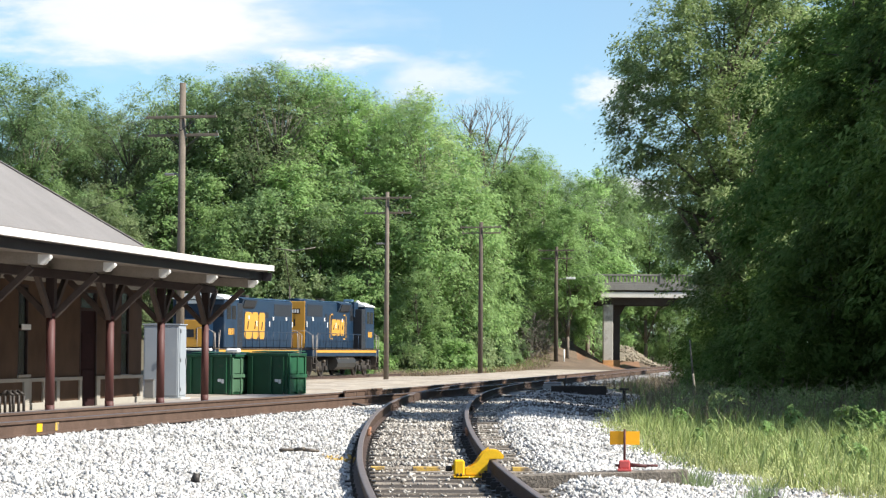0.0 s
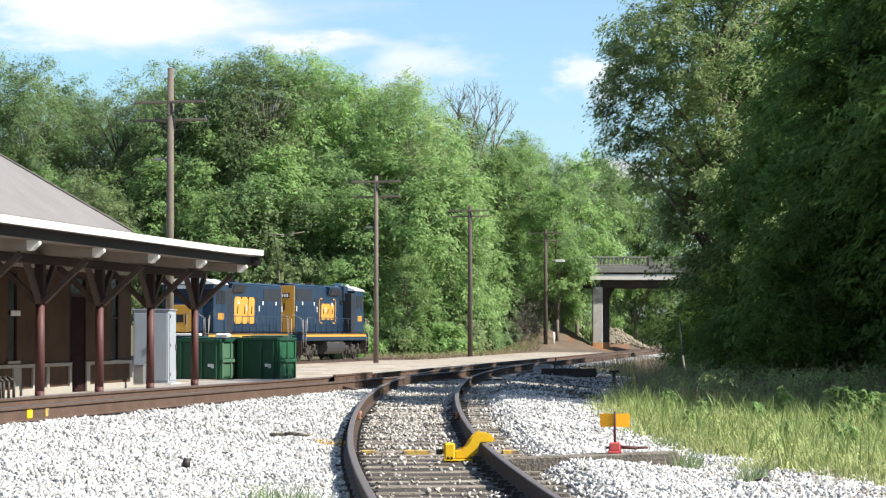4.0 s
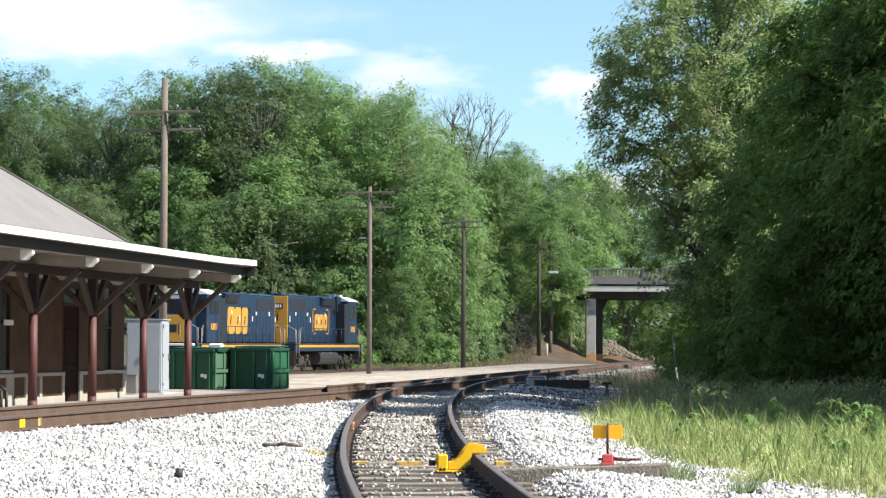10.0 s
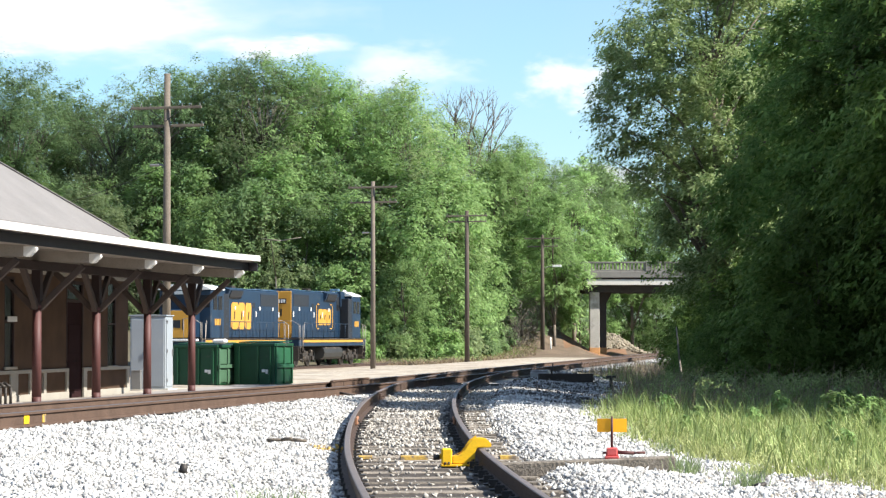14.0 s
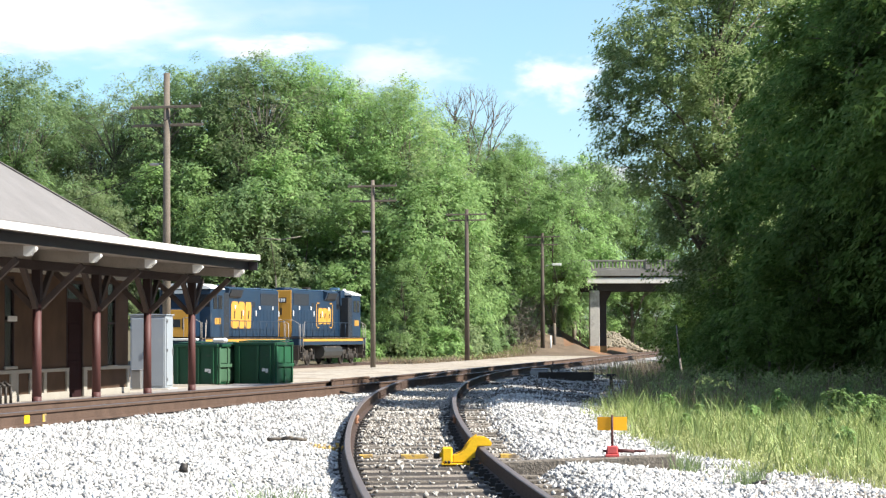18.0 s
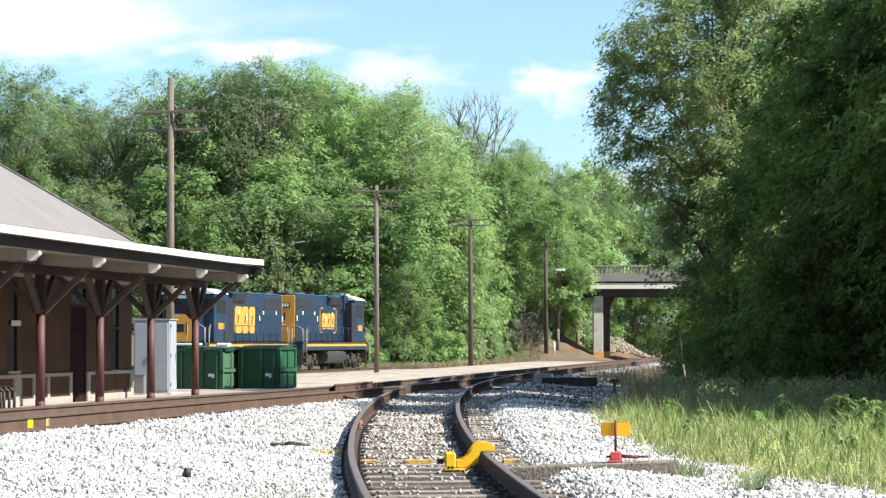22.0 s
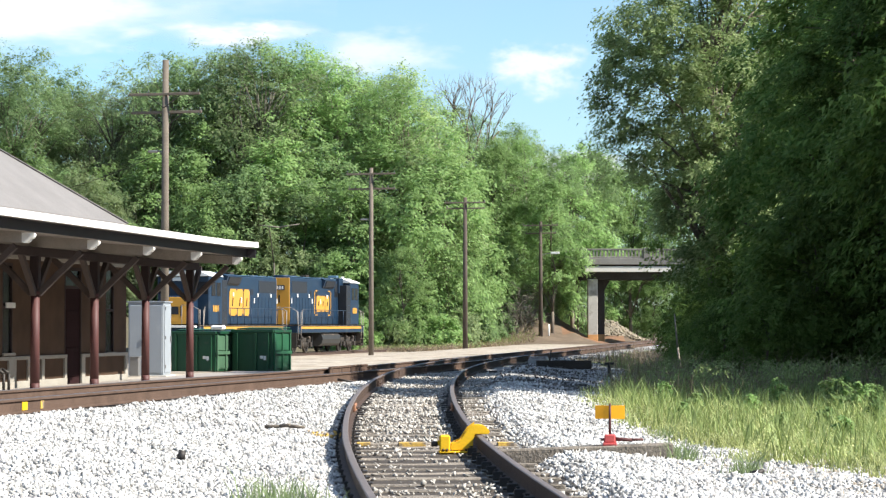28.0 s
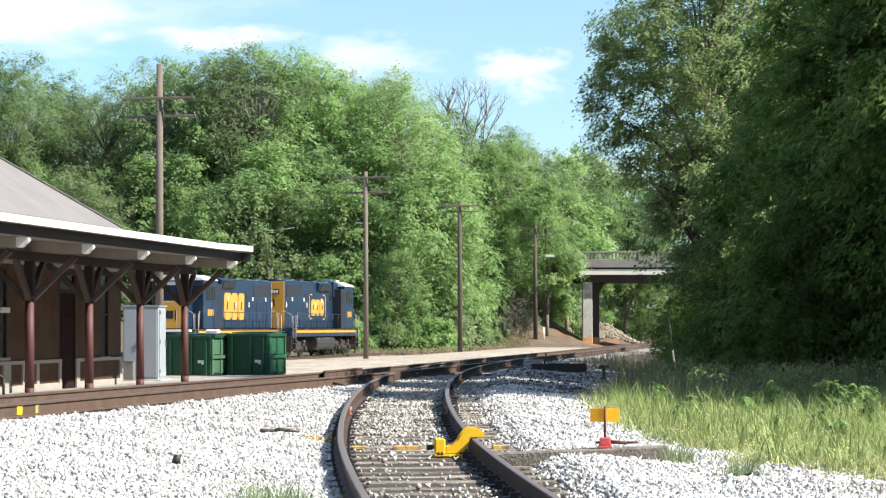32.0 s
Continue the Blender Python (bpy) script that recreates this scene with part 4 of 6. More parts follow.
            for q in (-1.37, 1.37):
                w = part("wheel", wheel_me, None, tr)
                w.location = (sx * 0.755, y + q, 0.51)
                part("journal_box", box(bm_new(), sx * 1.09 - 0.09, sx * 1.09 + 0.09, y + q - 0.17, y + q + 0.17, 0.38, 0.68, 0.03), M["under"], tr)
            for q in (-0.38, 0.0, 0.38):
                part("spring", rod(bm_new(), (sx * 1.08, y + q, 0.3), (sx * 1.08, y + q, 0.68), 0.09, 0.09, 8), M["under"], tr)
            for q in (-1.95, -0.72, 0.72, 1.95):
                part("brake_hanger", beam(bm_new(), (sx * 1.06, y + q, 0.25), (sx * 1.06, y + q * 0.97, 1.05), 0.05, 0.07), M["tank"], tr)
            for q in (-0.85, 0.85):
                part("brake_cylinder", rod(bm_new(), (sx * 1.12, y + q - 0.2, 0.95), (sx * 1.12, y + q + 0.2, 0.95), 0.11, 0.11, 10), M["under"], tr)
    return e


ENG = Matrix.Translation((-10.35, 151.0, -0.36)) @ pose(0, 0, 0, 0, 0, ENGINE_TURN)
engine(ENG @ pose(0, -0.75, 0), "dark blue road engine with yellow hood end facing the depot", 17.6, False, (6.75, 10.0, 2.62, 3.66), True, 1.13)
engine(ENG @ pose(0, -20.2, 0), "dark blue road engine with yellow nose behind the dumpsters", 18.1, True, (7.5, 11.6, 2.30, 3.84), False, 1.075)


# ---- poles ----
M["pole"] = material("weathered_pole", (0.15, 0.125, 0.098), 0.9, spread=0.3, scale=1.5, fine=20, bump=0.5)
M["pole_dark"] = material("dark_pole", (0.08, 0.063, 0.05), 0.9, spread=0.3, scale=1.5, fine=20, bump=0.5)
M["insulator"] = material("pale_insulator", (0.12, 0.13, 0.12), 0.3, spread=0.05, bump=0.0)


def pole(x, y, top, r, mat, arms, label, lamp=None, turn=-8.8):
    g = on_ground(x, y)
    po = thing("utility_pole", label, "utility pole", pose(x, y, g, 0, 0, turn), "poles along the track")
    h = top - g
    b = bm_new()
    rod(b, (0, 0, -0.8), (0, 0, h), r, r * 0.7, 12)
    part("pole", b, mat, po)
    for z, half, front in arms:
        z = z - g
        arm = part("crossarm", beam(bm_new(), (-half, -r * 0.85 * front, z), (half, -r * 0.85 * front, z + 0.03), 0.09, 0.10, 0.01), M["pole"], po)
        br = bm_new()
        for sx in (-1, 1):
            beam(br, (0, -r * front - 0.06, z - 0.5), (sx * half * 0.45, -r * front - 0.06, z - 0.05), 0.03, 0.03)
        part("arm_brace", br, M["steel_dark"], arm)
        for q in (-0.95, -0.7, -0.45, 0.45, 0.7, 0.95):
            part("insulator", rod(bm_new(), (half * q, -r * 0.85 * front, z + 0.06), (half * q, -r * 0.85 * front, z + 0.18), 0.025, 0.02, 8), M["insulator"], arm)
    if lamp:
        side, z, reach = lamp
        z -= g
        la = part("lamp_arm", rod(rod(bm_new(), (0, 0, z - 0.15), (side * reach * 0.5, 0, z + 0.05), 0.03, 0.03, 6), (side * reach * 0.5, 0, z + 0.05), (side * reach, 0, z + 0.08), 0.03, 0.03, 6), M["galvanised"], po)
        part("lamp_head", box(bm_new(), side * reach - 0.06 * side, side * (reach + (0.7 if side > 0 else 0.3)), -0.1, 0.1, z, z + (0.2 if side > 0 else 0.09), 0.03), M["white_paint" if side > 0 else "galvanised"], la, "white lamp head")
    return po


pole(-10.3, 90, 11.25, 0.17, M["pole"], ((9.95, 1.35, 1), (9.3, 1.35, -1)), "tall weathered wooden utility pole with two crossarms behind the depot", (-1, 7.8, 0.35))
pole(-3.9, 132, 9.95, 0.15, M["pole"], ((9.6, 1.35, 1), (8.8, 1.3, -1)), "weathered wooden utility pole on the gravel lot", (-1, 7.1, 0.3))
pole(1.6, 175, 10.6, 0.19, M["pole_dark"], ((10.2, 1.5, 1), (9.8, 1.4, -1)), "dark wooden utility pole with crossarms by the wood")
pole(8.2, 204, 10.1, 0.19, M["pole_dark"], ((9.75, 1.5, 1), (9.1, 1.3, -1)), "dark wooden utility pole with a white street lamp", (1, 7.35, 0.9))

def wire(a, b, sag, r=0.011):
    bm = bm_new()
    a, b = Vector(a), Vector(b)
    n = 10
    pts = [a.lerp(b, i / n) - Vector((0, 0, sag * 4 * (i / n) * (1 - i / n))) for i in range(n + 1)]
    for p, q in zip(pts, pts[1:]):
        rod(bm, p, q, r, r, 5)
    return bm


tagged(part("cable", wire((-10.5, 90, 7.75), (-24, 98, 6.2), 0.9), M["steel_dark"]), "thin dark service cable sagging from a pole", "cable")

# ---- road bridge ----
bridge = thing("road_bridge", "weathered concrete road bridge over the tracks", "bridge", pose(13.2, 208, -0.15, 0, 0, 1.5))
M["concrete_dark"] = material("weathered_concrete", (0.19, 0.18, 0.165), 0.95, spread=0.25, scale=0.8, fine=12, bump=0.3, stain=(0.08, 0.075, 0.065), stain_scale=0.7, stain_at=0.55)
M["concrete_pale"] = material("aged_concrete", (0.40, 0.38, 0.34), 0.95, spread=0.2, scale=0.9, fine=12, bump=0.3, stain=(0.15, 0.14, 0.12), stain_scale=0.8, stain_at=0.56)
# Pale colour stands for sunlight on the front girder.
M["concrete_lit"] = material("sunlit_girder_concrete", (0.58, 0.55, 0.50), 0.9, spread=0.15, scale=0.9, fine=12, bump=0.2, stain=(0.30, 0.27, 0.23), stain_scale=0.6, stain_at=0.6)
# Near-black stands for the shade under the deck.
M["concrete_shade"] = material("shade_dark_concrete", (0.055, 0.05, 0.047), 0.95, spread=0.3, scale=0.9, fine=12, bump=0.3)
M["rust_stain"] = material("rust_stained_concrete", (0.45, 0.24, 0.10), 0.95, spread=0.3, scale=1.2, fine=12, bump=0.3)
part("deck", box(bm_new(), -3.2, 40, 0.35, 8.6, 6.75, 7.3, 0.03), M["concrete_dark"], bridge)
part("edge_beam", box(bm_new(), -2.6, 40, 0.0, 0.345, 6.72, 7.28, 0.03), M["concrete_dark"], bridge, "weathered grey deck edge")
part("girder", box(bm_new(), -1.0, 40, 0.12, 0.75, 6.10, 6.58, 0.02), M["concrete_lit"], bridge, "concrete girder, coloured pale for sunlight")
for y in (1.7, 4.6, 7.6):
    part("girder", box(bm_new(), -1.0, 40, y, y + 0.45, 5.5, 6.745, 0.02), M["concrete_shade"], bridge)
part("pier_cap", box(bm_new(), 0.2, 1.0, 2.2, 4.5, 5.5, 6.04, 0.03), M["concrete_shade"], bridge)
for x, y, mat in ((-0.3, 0.9, "concrete_pale"), (0.62, 4.4, "concrete_shade"), (0.62, 7.5, "concrete_shade")):
    col = part("pier_column", box(bm_new(), x - 0.42, x + 0.42, y, y + 0.85, -0.5, 5.495, 0.04), M[mat], bridge)
    part("stained_foot", box(bm_new(), x - 0.44, x + 0.44, y - 0.02, y + 0.87, -0.5, 0.75, 0.04), M["rust_stain"], col, "rust-stained pier foot")
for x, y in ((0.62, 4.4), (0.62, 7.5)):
    part("haunch", prism(bm_new(), [(x - 0.42, 5.49), (x + 0.9, 5.49), (x + 0.42, 4.6), (x - 0.42, 4.6)], y + 0.02, y + 0.83), M["concrete_shade"], bridge, "bracket at the pier's head, coloured dark for shade")
part("top_rail", box(bm_new(), -2.6, 40, 0.02, 0.3, 7.95, 8.1, 0.02), M["concrete_dark"], bridge)
part("kerb_rail", box(bm_new(), -2.6, 40, 0.04, 0.28, 7.285, 7.42, 0.02), M["concrete_dark"], bridge)
bal_me = mesh_of(box(bm_new(), -0.07, 0.07, 0.08, 0.24, 7.422, 7.948, 0.015), "baluster", M["concrete_dark"])
x = -2.4
while x < 12:
    ob = part("baluster", bal_me, None, bridge)
    ob.location.x = x
    x += 0.30
for x in (-2.6, 4.2, 11):
    part("rail_post", box(bm_new(), x - 0.2, x + 0.2, -0.03, 0.345, 7.29, 8.16, 0.02), M["concrete_dark"], bridge)


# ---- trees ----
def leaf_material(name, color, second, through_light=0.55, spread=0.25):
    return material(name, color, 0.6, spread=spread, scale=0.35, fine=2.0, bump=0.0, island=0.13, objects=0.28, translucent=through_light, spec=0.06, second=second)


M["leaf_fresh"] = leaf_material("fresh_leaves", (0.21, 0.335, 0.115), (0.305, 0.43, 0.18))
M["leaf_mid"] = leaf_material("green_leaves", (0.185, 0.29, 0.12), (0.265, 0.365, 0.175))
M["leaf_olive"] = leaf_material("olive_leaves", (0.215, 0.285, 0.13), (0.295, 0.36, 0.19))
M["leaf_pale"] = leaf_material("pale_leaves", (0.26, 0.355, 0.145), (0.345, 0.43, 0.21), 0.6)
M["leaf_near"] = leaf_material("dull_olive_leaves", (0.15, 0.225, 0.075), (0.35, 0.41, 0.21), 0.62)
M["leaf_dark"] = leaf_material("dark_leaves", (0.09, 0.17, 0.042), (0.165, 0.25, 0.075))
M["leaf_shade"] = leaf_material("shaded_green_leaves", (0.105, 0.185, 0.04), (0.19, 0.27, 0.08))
M["twig"] = material("grey_twigs", (0.15, 0.135, 0.11), 0.95, spread=0.25, scale=1.5, fine=12, bump=0.0, island=0.3)


def leaf_mesh(name, centres, count, spread, size, mat, seed, droop=0.2, corners=4):
    """Leaves as folded blades, hung on drooping sprays that grow outwards from the middles of clumps."""
    rng = np.random.default_rng(seed)
    c = np.asarray(centres, float)
    sprays = 7
    pick = rng.integers(0, len(c) * sprays, count)
    home = c[pick // sprays]
    out = c - np.column_stack([c[:, :2].mean(0)[None].repeat(len(c), 0), c[:, 2] * 0.75])
    out /= np.maximum(np.linalg.norm(out, axis=1, keepdims=True), 1e-6)
    way = out.repeat(sprays, 0) * 0.75 + rng.normal(0, 0.62, (len(c) * sprays, 3))
    way[:, 2] = way[:, 2] * 0.7 + 0.12
    way /= np.maximum(np.linalg.norm(way, axis=1, keepdims=True), 1e-6)
    reach = spread * rng.uniform(0.7, 1.7, (len(c) * sprays, 1))
    u = rng.random((count, 1)) ** 0.7
    pos = home + way[pick] * reach[pick] * u + rng.normal(0, 0.16, (count, 3)) * spread
    pos[:, 2:] -= 0.55 * reach[pick] * u ** 2
    nrm = out[pick // sprays] * 0.6 + way[pick] * 0.35 + rng.normal(0, 0.36, (count, 3))
    nrm[:, 2] += 0.55
    nrm /= np.linalg.norm(nrm, axis=1, keepdims=True)
    ref = way[pick] + rng.normal(0, 0.7, (count, 3)) - np.array([0, 0, 0.5])
    a = ref - nrm * np.sum(ref * nrm, axis=1, keepdims=True)
    a /= np.maximum(np.linalg.norm(a, axis=1, keepdims=True), 1e-6)
    b = np.cross(nrm, a)
    sz = size * rng.uniform(0.55, 1.35, (count, 1))
    a, b = a * sz, b * sz * 0.5
    tip = pos + a - np.array([0, 0, droop]) * sz
    if corners == 3:
        v = np.stack([pos - a - b, pos - a * 0.6 + b, tip], 1).reshape(-1, 3)
    else:
        v = np.stack([pos - a, pos - b + nrm * sz * 0.12, tip, pos + b + nrm * sz * 0.12], 1).reshape(-1, 3)
    me = bpy.data.meshes.new(name)
    me.vertices.add(count * corners)
    me.vertices.foreach_set("co", v.reshape(-1).astype(np.float32))
    me.loops.add(count * corners)
    me.loops.foreach_set("vertex_index", np.arange(count * corners, dtype=np.int32))
    me.polygons.add(count)
    me.polygons.foreach_set("loop_start", np.arange(0, count * corners, corners, dtype=np.int32))
    me.update(calc_edges=True)
    me.materials.append(mat)
    return me


ROUND = ((0, 0.55), (0.2, 0.9), (0.5, 1.0), (0.8, 0.8), (1, 0.35))
TALL_OPEN = ((0, 0.3), (0.15, 0.45), (0.45, 0.8), (0.7, 1.0), (1, 0.8))


def crown_points(h, r, low, n, seed, lean=0.0, shape=ROUND):
    """Middles of the clumps of a crown: lobes at uneven heights, denser to the outside."""
    rnd = random.Random(seed)
    lobes = []
    for i in range(38):
        u = (i + rnd.random()) / 38
        wide = r * float(np.interp(u, [a for a, _ in shape], [b for _, b in shape]))
        q = min(wide, rnd.uniform(0.16, 0.36) * r)
        a, d = rnd.uniform(0, 2 * math.pi), (wide - q) * rnd.random() ** 0.4
        lobes.append((d * math.cos(a), d * math.sin(a), low + q * 0.6 + (h - low - 1.3 * q) * u, q))
    lobes.append((rnd.uniform(-0.15, 0.15) * r, 0, h - 0.25 * r, 0.25 * r))
    pts = []
    while len(pts) < n:
        x, y, z, q = rnd.choice(lobes)
        d = Vector((rnd.gauss(0, 1), rnd.gauss(0, 1), rnd.gauss(0, 1))).normalized() * q * rnd.uniform(0.5, 1.0) * (1.5 if rnd.random() < 0.10 else 1)
        v = Vector((x + d.x + lean * (z + d.z) / h, y + d.y, z + d.z * 1.15))
        if low * 0.8 < v.z < h * 1.04:
            pts.append(v)
    return pts


def trunk_mesh(h, r, pts, seed, mat, reach=0.8, limbs=12):
    rnd = random.Random(seed)
    bm = bm_new()
    line = [Vector((0, 0, -0.6))]
    steps = 6
    for i in range(1, steps + 1):
        line.append(Vector((rnd.uniform(-0.04, 0.04) * h * i / steps, rnd.uniform(-0.04, 0.04) * h * i / steps, h * reach * i / steps)))
    for i in range(steps):
        rod(bm, line[i], line[i + 1], r * (1 - i / steps * 0.85), r * (1 - (i + 1) / steps * 0.85), 8)
    for q in rnd.sample(pts, min(limbs, len(pts))):
        i = max(1, min(steps - 1, int(q.z / (h * reach) * steps) - 1))
        a = line[i]
        mid = (a + q) / 2 + Vector((rnd.uniform(-0.3, 0.3), rnd.uniform(-0.3, 0.3), 0.06 * h))
        w = r * 0.4 * (1 - i / steps * 0.6)
        rod(bm, a, mid, w, w * 0.6, 6)
        rod(bm, mid, q, w * 0.6, w * 0.15, 5)
    return mesh_of(bm, "trunk", mat)


def tree_kind(h, r, low, clumps, leaves, spread, size, leaf, bark, seed, trunk_r=0.22, limbs=12, lean=0.0, corners=4, shape=ROUND):
    pts = crown_points(h, r, low, clumps, seed, lean, shape)
    return trunk_mesh(h, trunk_r, pts, seed, bark, limbs=limbs), leaf_mesh("crown", pts, leaves, spread, size, leaf, seed, corners=corners)


def tree(meshes, m, label, group="", name="tree", scale=1.0, category="tree"):
    ob = thing(name, label, category, m, group)
    ob.scale = (scale, scale, scale)
    part("trunk", meshes[0], None, ob)
    part("crown", meshes[1], None, ob)
    return ob


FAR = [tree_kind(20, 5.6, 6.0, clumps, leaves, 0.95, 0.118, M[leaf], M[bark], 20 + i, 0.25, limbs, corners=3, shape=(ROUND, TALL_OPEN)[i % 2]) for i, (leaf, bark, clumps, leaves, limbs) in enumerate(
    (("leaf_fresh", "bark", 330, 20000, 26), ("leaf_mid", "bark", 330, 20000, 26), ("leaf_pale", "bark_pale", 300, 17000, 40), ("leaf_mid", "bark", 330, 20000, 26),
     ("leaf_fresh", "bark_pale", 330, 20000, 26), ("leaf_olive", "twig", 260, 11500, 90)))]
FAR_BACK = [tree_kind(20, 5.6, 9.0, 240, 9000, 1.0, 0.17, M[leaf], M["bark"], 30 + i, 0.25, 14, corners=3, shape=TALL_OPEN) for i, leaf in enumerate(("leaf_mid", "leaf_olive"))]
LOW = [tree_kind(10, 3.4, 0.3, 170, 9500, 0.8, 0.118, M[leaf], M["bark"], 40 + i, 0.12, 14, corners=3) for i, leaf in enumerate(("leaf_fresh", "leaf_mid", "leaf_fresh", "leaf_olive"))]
FAR_WORDS = ("fresh green", "mid green", "pale yellow-green", "leafy green", "bright green", "thin olive-green")


def wood_edge(px):
    """How far off the wood begins, in the direction px."""
    return float(np.interp(px, (0, 600, 700, 800, 850, 950, 1050), (182, 182, 182, 186, 197, 213, 216)))


# wood behind the yard: x, y and height of the tall trees
WOOD = [(-36, 190, 24.3), (-33, 185, 23.2), (-33.5, 200, 23.6), (-36, 230, 24.1), (-33, 225, 24.5), (-28.5, 210, 23.8), (-25.5, 205, 24.1),
        (-22.3, 198, 24.3), (-20.7, 205, 25.4), (-17.9, 200, 25.3), (-15.6, 195, 25.2), (-14, 205, 26), (-12.2, 215, 26.7), (-9.2, 205, 24.5),
        (-7.5, 225, 25.6), (-4.7, 215, 25.2), (-2.6, 205, 23), (-0.2, 225, 23.2), (2.4, 220, 21.0), (4.6, 230, 20.4), (5.6, 217, 20.0), (7.0, 214, 18.4),
        (8.4, 219, 18.6), (10.0, 216, 17.6), (12.2, 226, 18.2), (15.0, 240, 18.6), (17.5, 262, 18.0), (17.6, 247, 18.0), (20.6, 249, 17.2), (23, 250, 16.9), (26, 252, 16.8)]
rnd_wood = random.Random(5)
for i in range(18):
    x, y, top = WOOD[i]
    k = (193 + (y - 185) * 0.35) / y
    WOOD[i] = (x * k, y * k, EYE[2] + (top - EYE[2]) * k)
FRONT = len(WOOD)
WOOD += [((a[0] + b[0]) / 2, max(a[1], b[1]) + 9, (a[2] + b[2]) / 2 - 0.3) for a, b in zip(WOOD, WOOD[1:22])]
for i, (x, y, top) in enumerate(WOOD):
    k = ((1, 3, 5) if -34 < x < -15 else (1, 3, 1) if x < -15 else (4, 0, 2) if x < 2 else (0, 4, 3))[(i * 2 + i // 3) % 3]
    g = on_ground(x, y)
    back = i >= FRONT
    k = (1, 5)[i % 2] if back else k
    tree(FAR_BACK[i % 2] if back else FAR[k], pose(x, y, g, rnd_wood.uniform(-3, 3), rnd_wood.uniform(-3, 3), rnd_wood.uniform(0, 360)),
         f"tall {FAR_WORDS[k]} broadleaf tree in the wood", "trees of the wood", scale=(top - 0.1 - g) / 20.6)
for row, (y0, top, step) in enumerate(((3, 8.5, 38), (7, 13, 42), (11, 17.5, 52))):
    px = -30
    while px < 1000:
        y = wood_edge(px) + y0 + rnd_wood.uniform(-3, 4) + float(np.interp(px, (780, 880), (0, 8)))
        x = (px - 784) * y / 4300
        g = on_ground(x, y)
        if px < (330, 60, -50)[row]:
            px += step
            continue
        h = top * rnd_wood.uniform(0.75, 1.1) * (0.8 if px > 880 else 1)
        k = rnd_wood.randrange(4)
        tree(LOW[k], pose(x, y, g, 0, 0, rnd_wood.uniform(0, 360)), "young broadleaf tree at the wood's edge", "trees of the wood", scale=(h - g) / 10.3)
        px += step * rnd_wood.uniform(0.8, 1.2)

for x, y, h, k in ((5.4, 212, 7, 0), (6.9, 214, 8, 1), (8.7, 213, 6.5, 2), (10.2, 217, 7.5, 0), (12.4, 224, 8, 1), (15.5, 238, 7, 0), (18.5, 246, 9, 1), (21.5, 250, 9, 0), (25, 256, 10, 1), (28, 240, 9, 0), (14.2, 250, 9, 1), (31, 252, 11, 0), (17.2, 243, 8, 0), (19.6, 245, 8.5, 2), (22.3, 244, 8, 0), (16.2, 254, 10, 2), (24.2, 247, 9, 0), (20.8, 240, 6, 0)):
    tree(LOW[k], pose(x, y, on_ground(x, y), 0, 0, 40 * k + x * 9), "young broadleaf tree beside the bridge", "trees of the wood", scale=h / 10.3)

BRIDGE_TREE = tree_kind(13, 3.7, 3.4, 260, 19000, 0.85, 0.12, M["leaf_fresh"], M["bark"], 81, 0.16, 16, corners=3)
tree(BRIDGE_TREE, pose(9.3, 206.5, on_ground(9.3, 206.5), 0, 0, 30), "bright green broadleaf tree overhanging the bridge end", "trees of the wood")
tree(BRIDGE_TREE, pose(4.6, 209, on_ground(4.6, 209), 0, 0, 130), "bright green broadleaf tree at the wood's edge", "trees of the wood", scale=1.1)
for x, y, size, turn in ((11.8, 222, 1.28, 40), (14.6, 236, 1.32, 170), (18.6, 241, 1.3, 250), (2.9, 207, 0.8, 70)):
    tree(BRIDGE_TREE, pose(x, y, on_ground(x, y), 0, 0, turn), "bright green broadleaf tree beyond the bridge", "trees of the wood", scale=size)

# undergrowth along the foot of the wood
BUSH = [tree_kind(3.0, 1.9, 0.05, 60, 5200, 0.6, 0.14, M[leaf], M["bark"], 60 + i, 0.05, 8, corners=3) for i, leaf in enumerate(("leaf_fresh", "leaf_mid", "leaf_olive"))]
for row, (y0, big) in enumerate(((0, 0.9), (4, 1.3), (8, 1.6))):
    px = 610 - 60 * row
    while px < 1000:
        y = wood_edge(px) + y0 + rnd_wood.uniform(-1.5, 1.5)
        x = (px - 784) * y / 4300
        if on_ground(x, y) < 3.0 and x < 9.5:
            tree(BUSH[rnd_wood.randrange(3)], pose(x, y, on_ground(x, y) - 0.05, 0, 0, rnd_wood.uniform(0, 360)), "leafy undergrowth bush at the foot of the wood", "undergrowth of the wood", "bush", big * rnd_wood.uniform(0.6, 1.15), "bush")
        px += rnd_wood.uniform(26, 44)

# the near trees on the bank beside the siding
SWAYING = []
BROAD_OPEN = ((0, 0.3), (0.12, 0.42), (0.28, 0.66), (0.5, 0.9), (0.78, 1.0), (1, 0.75))
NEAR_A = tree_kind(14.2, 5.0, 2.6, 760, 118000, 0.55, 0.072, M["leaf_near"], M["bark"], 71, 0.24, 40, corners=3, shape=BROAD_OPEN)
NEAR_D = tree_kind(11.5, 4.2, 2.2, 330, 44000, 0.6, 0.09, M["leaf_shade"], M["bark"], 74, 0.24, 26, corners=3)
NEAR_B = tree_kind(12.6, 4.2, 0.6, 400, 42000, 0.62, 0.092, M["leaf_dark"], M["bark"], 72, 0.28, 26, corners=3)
# Coarse tree for the unseen shade casters right of the view.
NEAR_SHADE = tree_kind(12.6, 4.2, 0.6, 300, 14000, 0.8, 0.2, M["leaf_dark"], M["bark"], 75, 0.28, 16, corners=3)
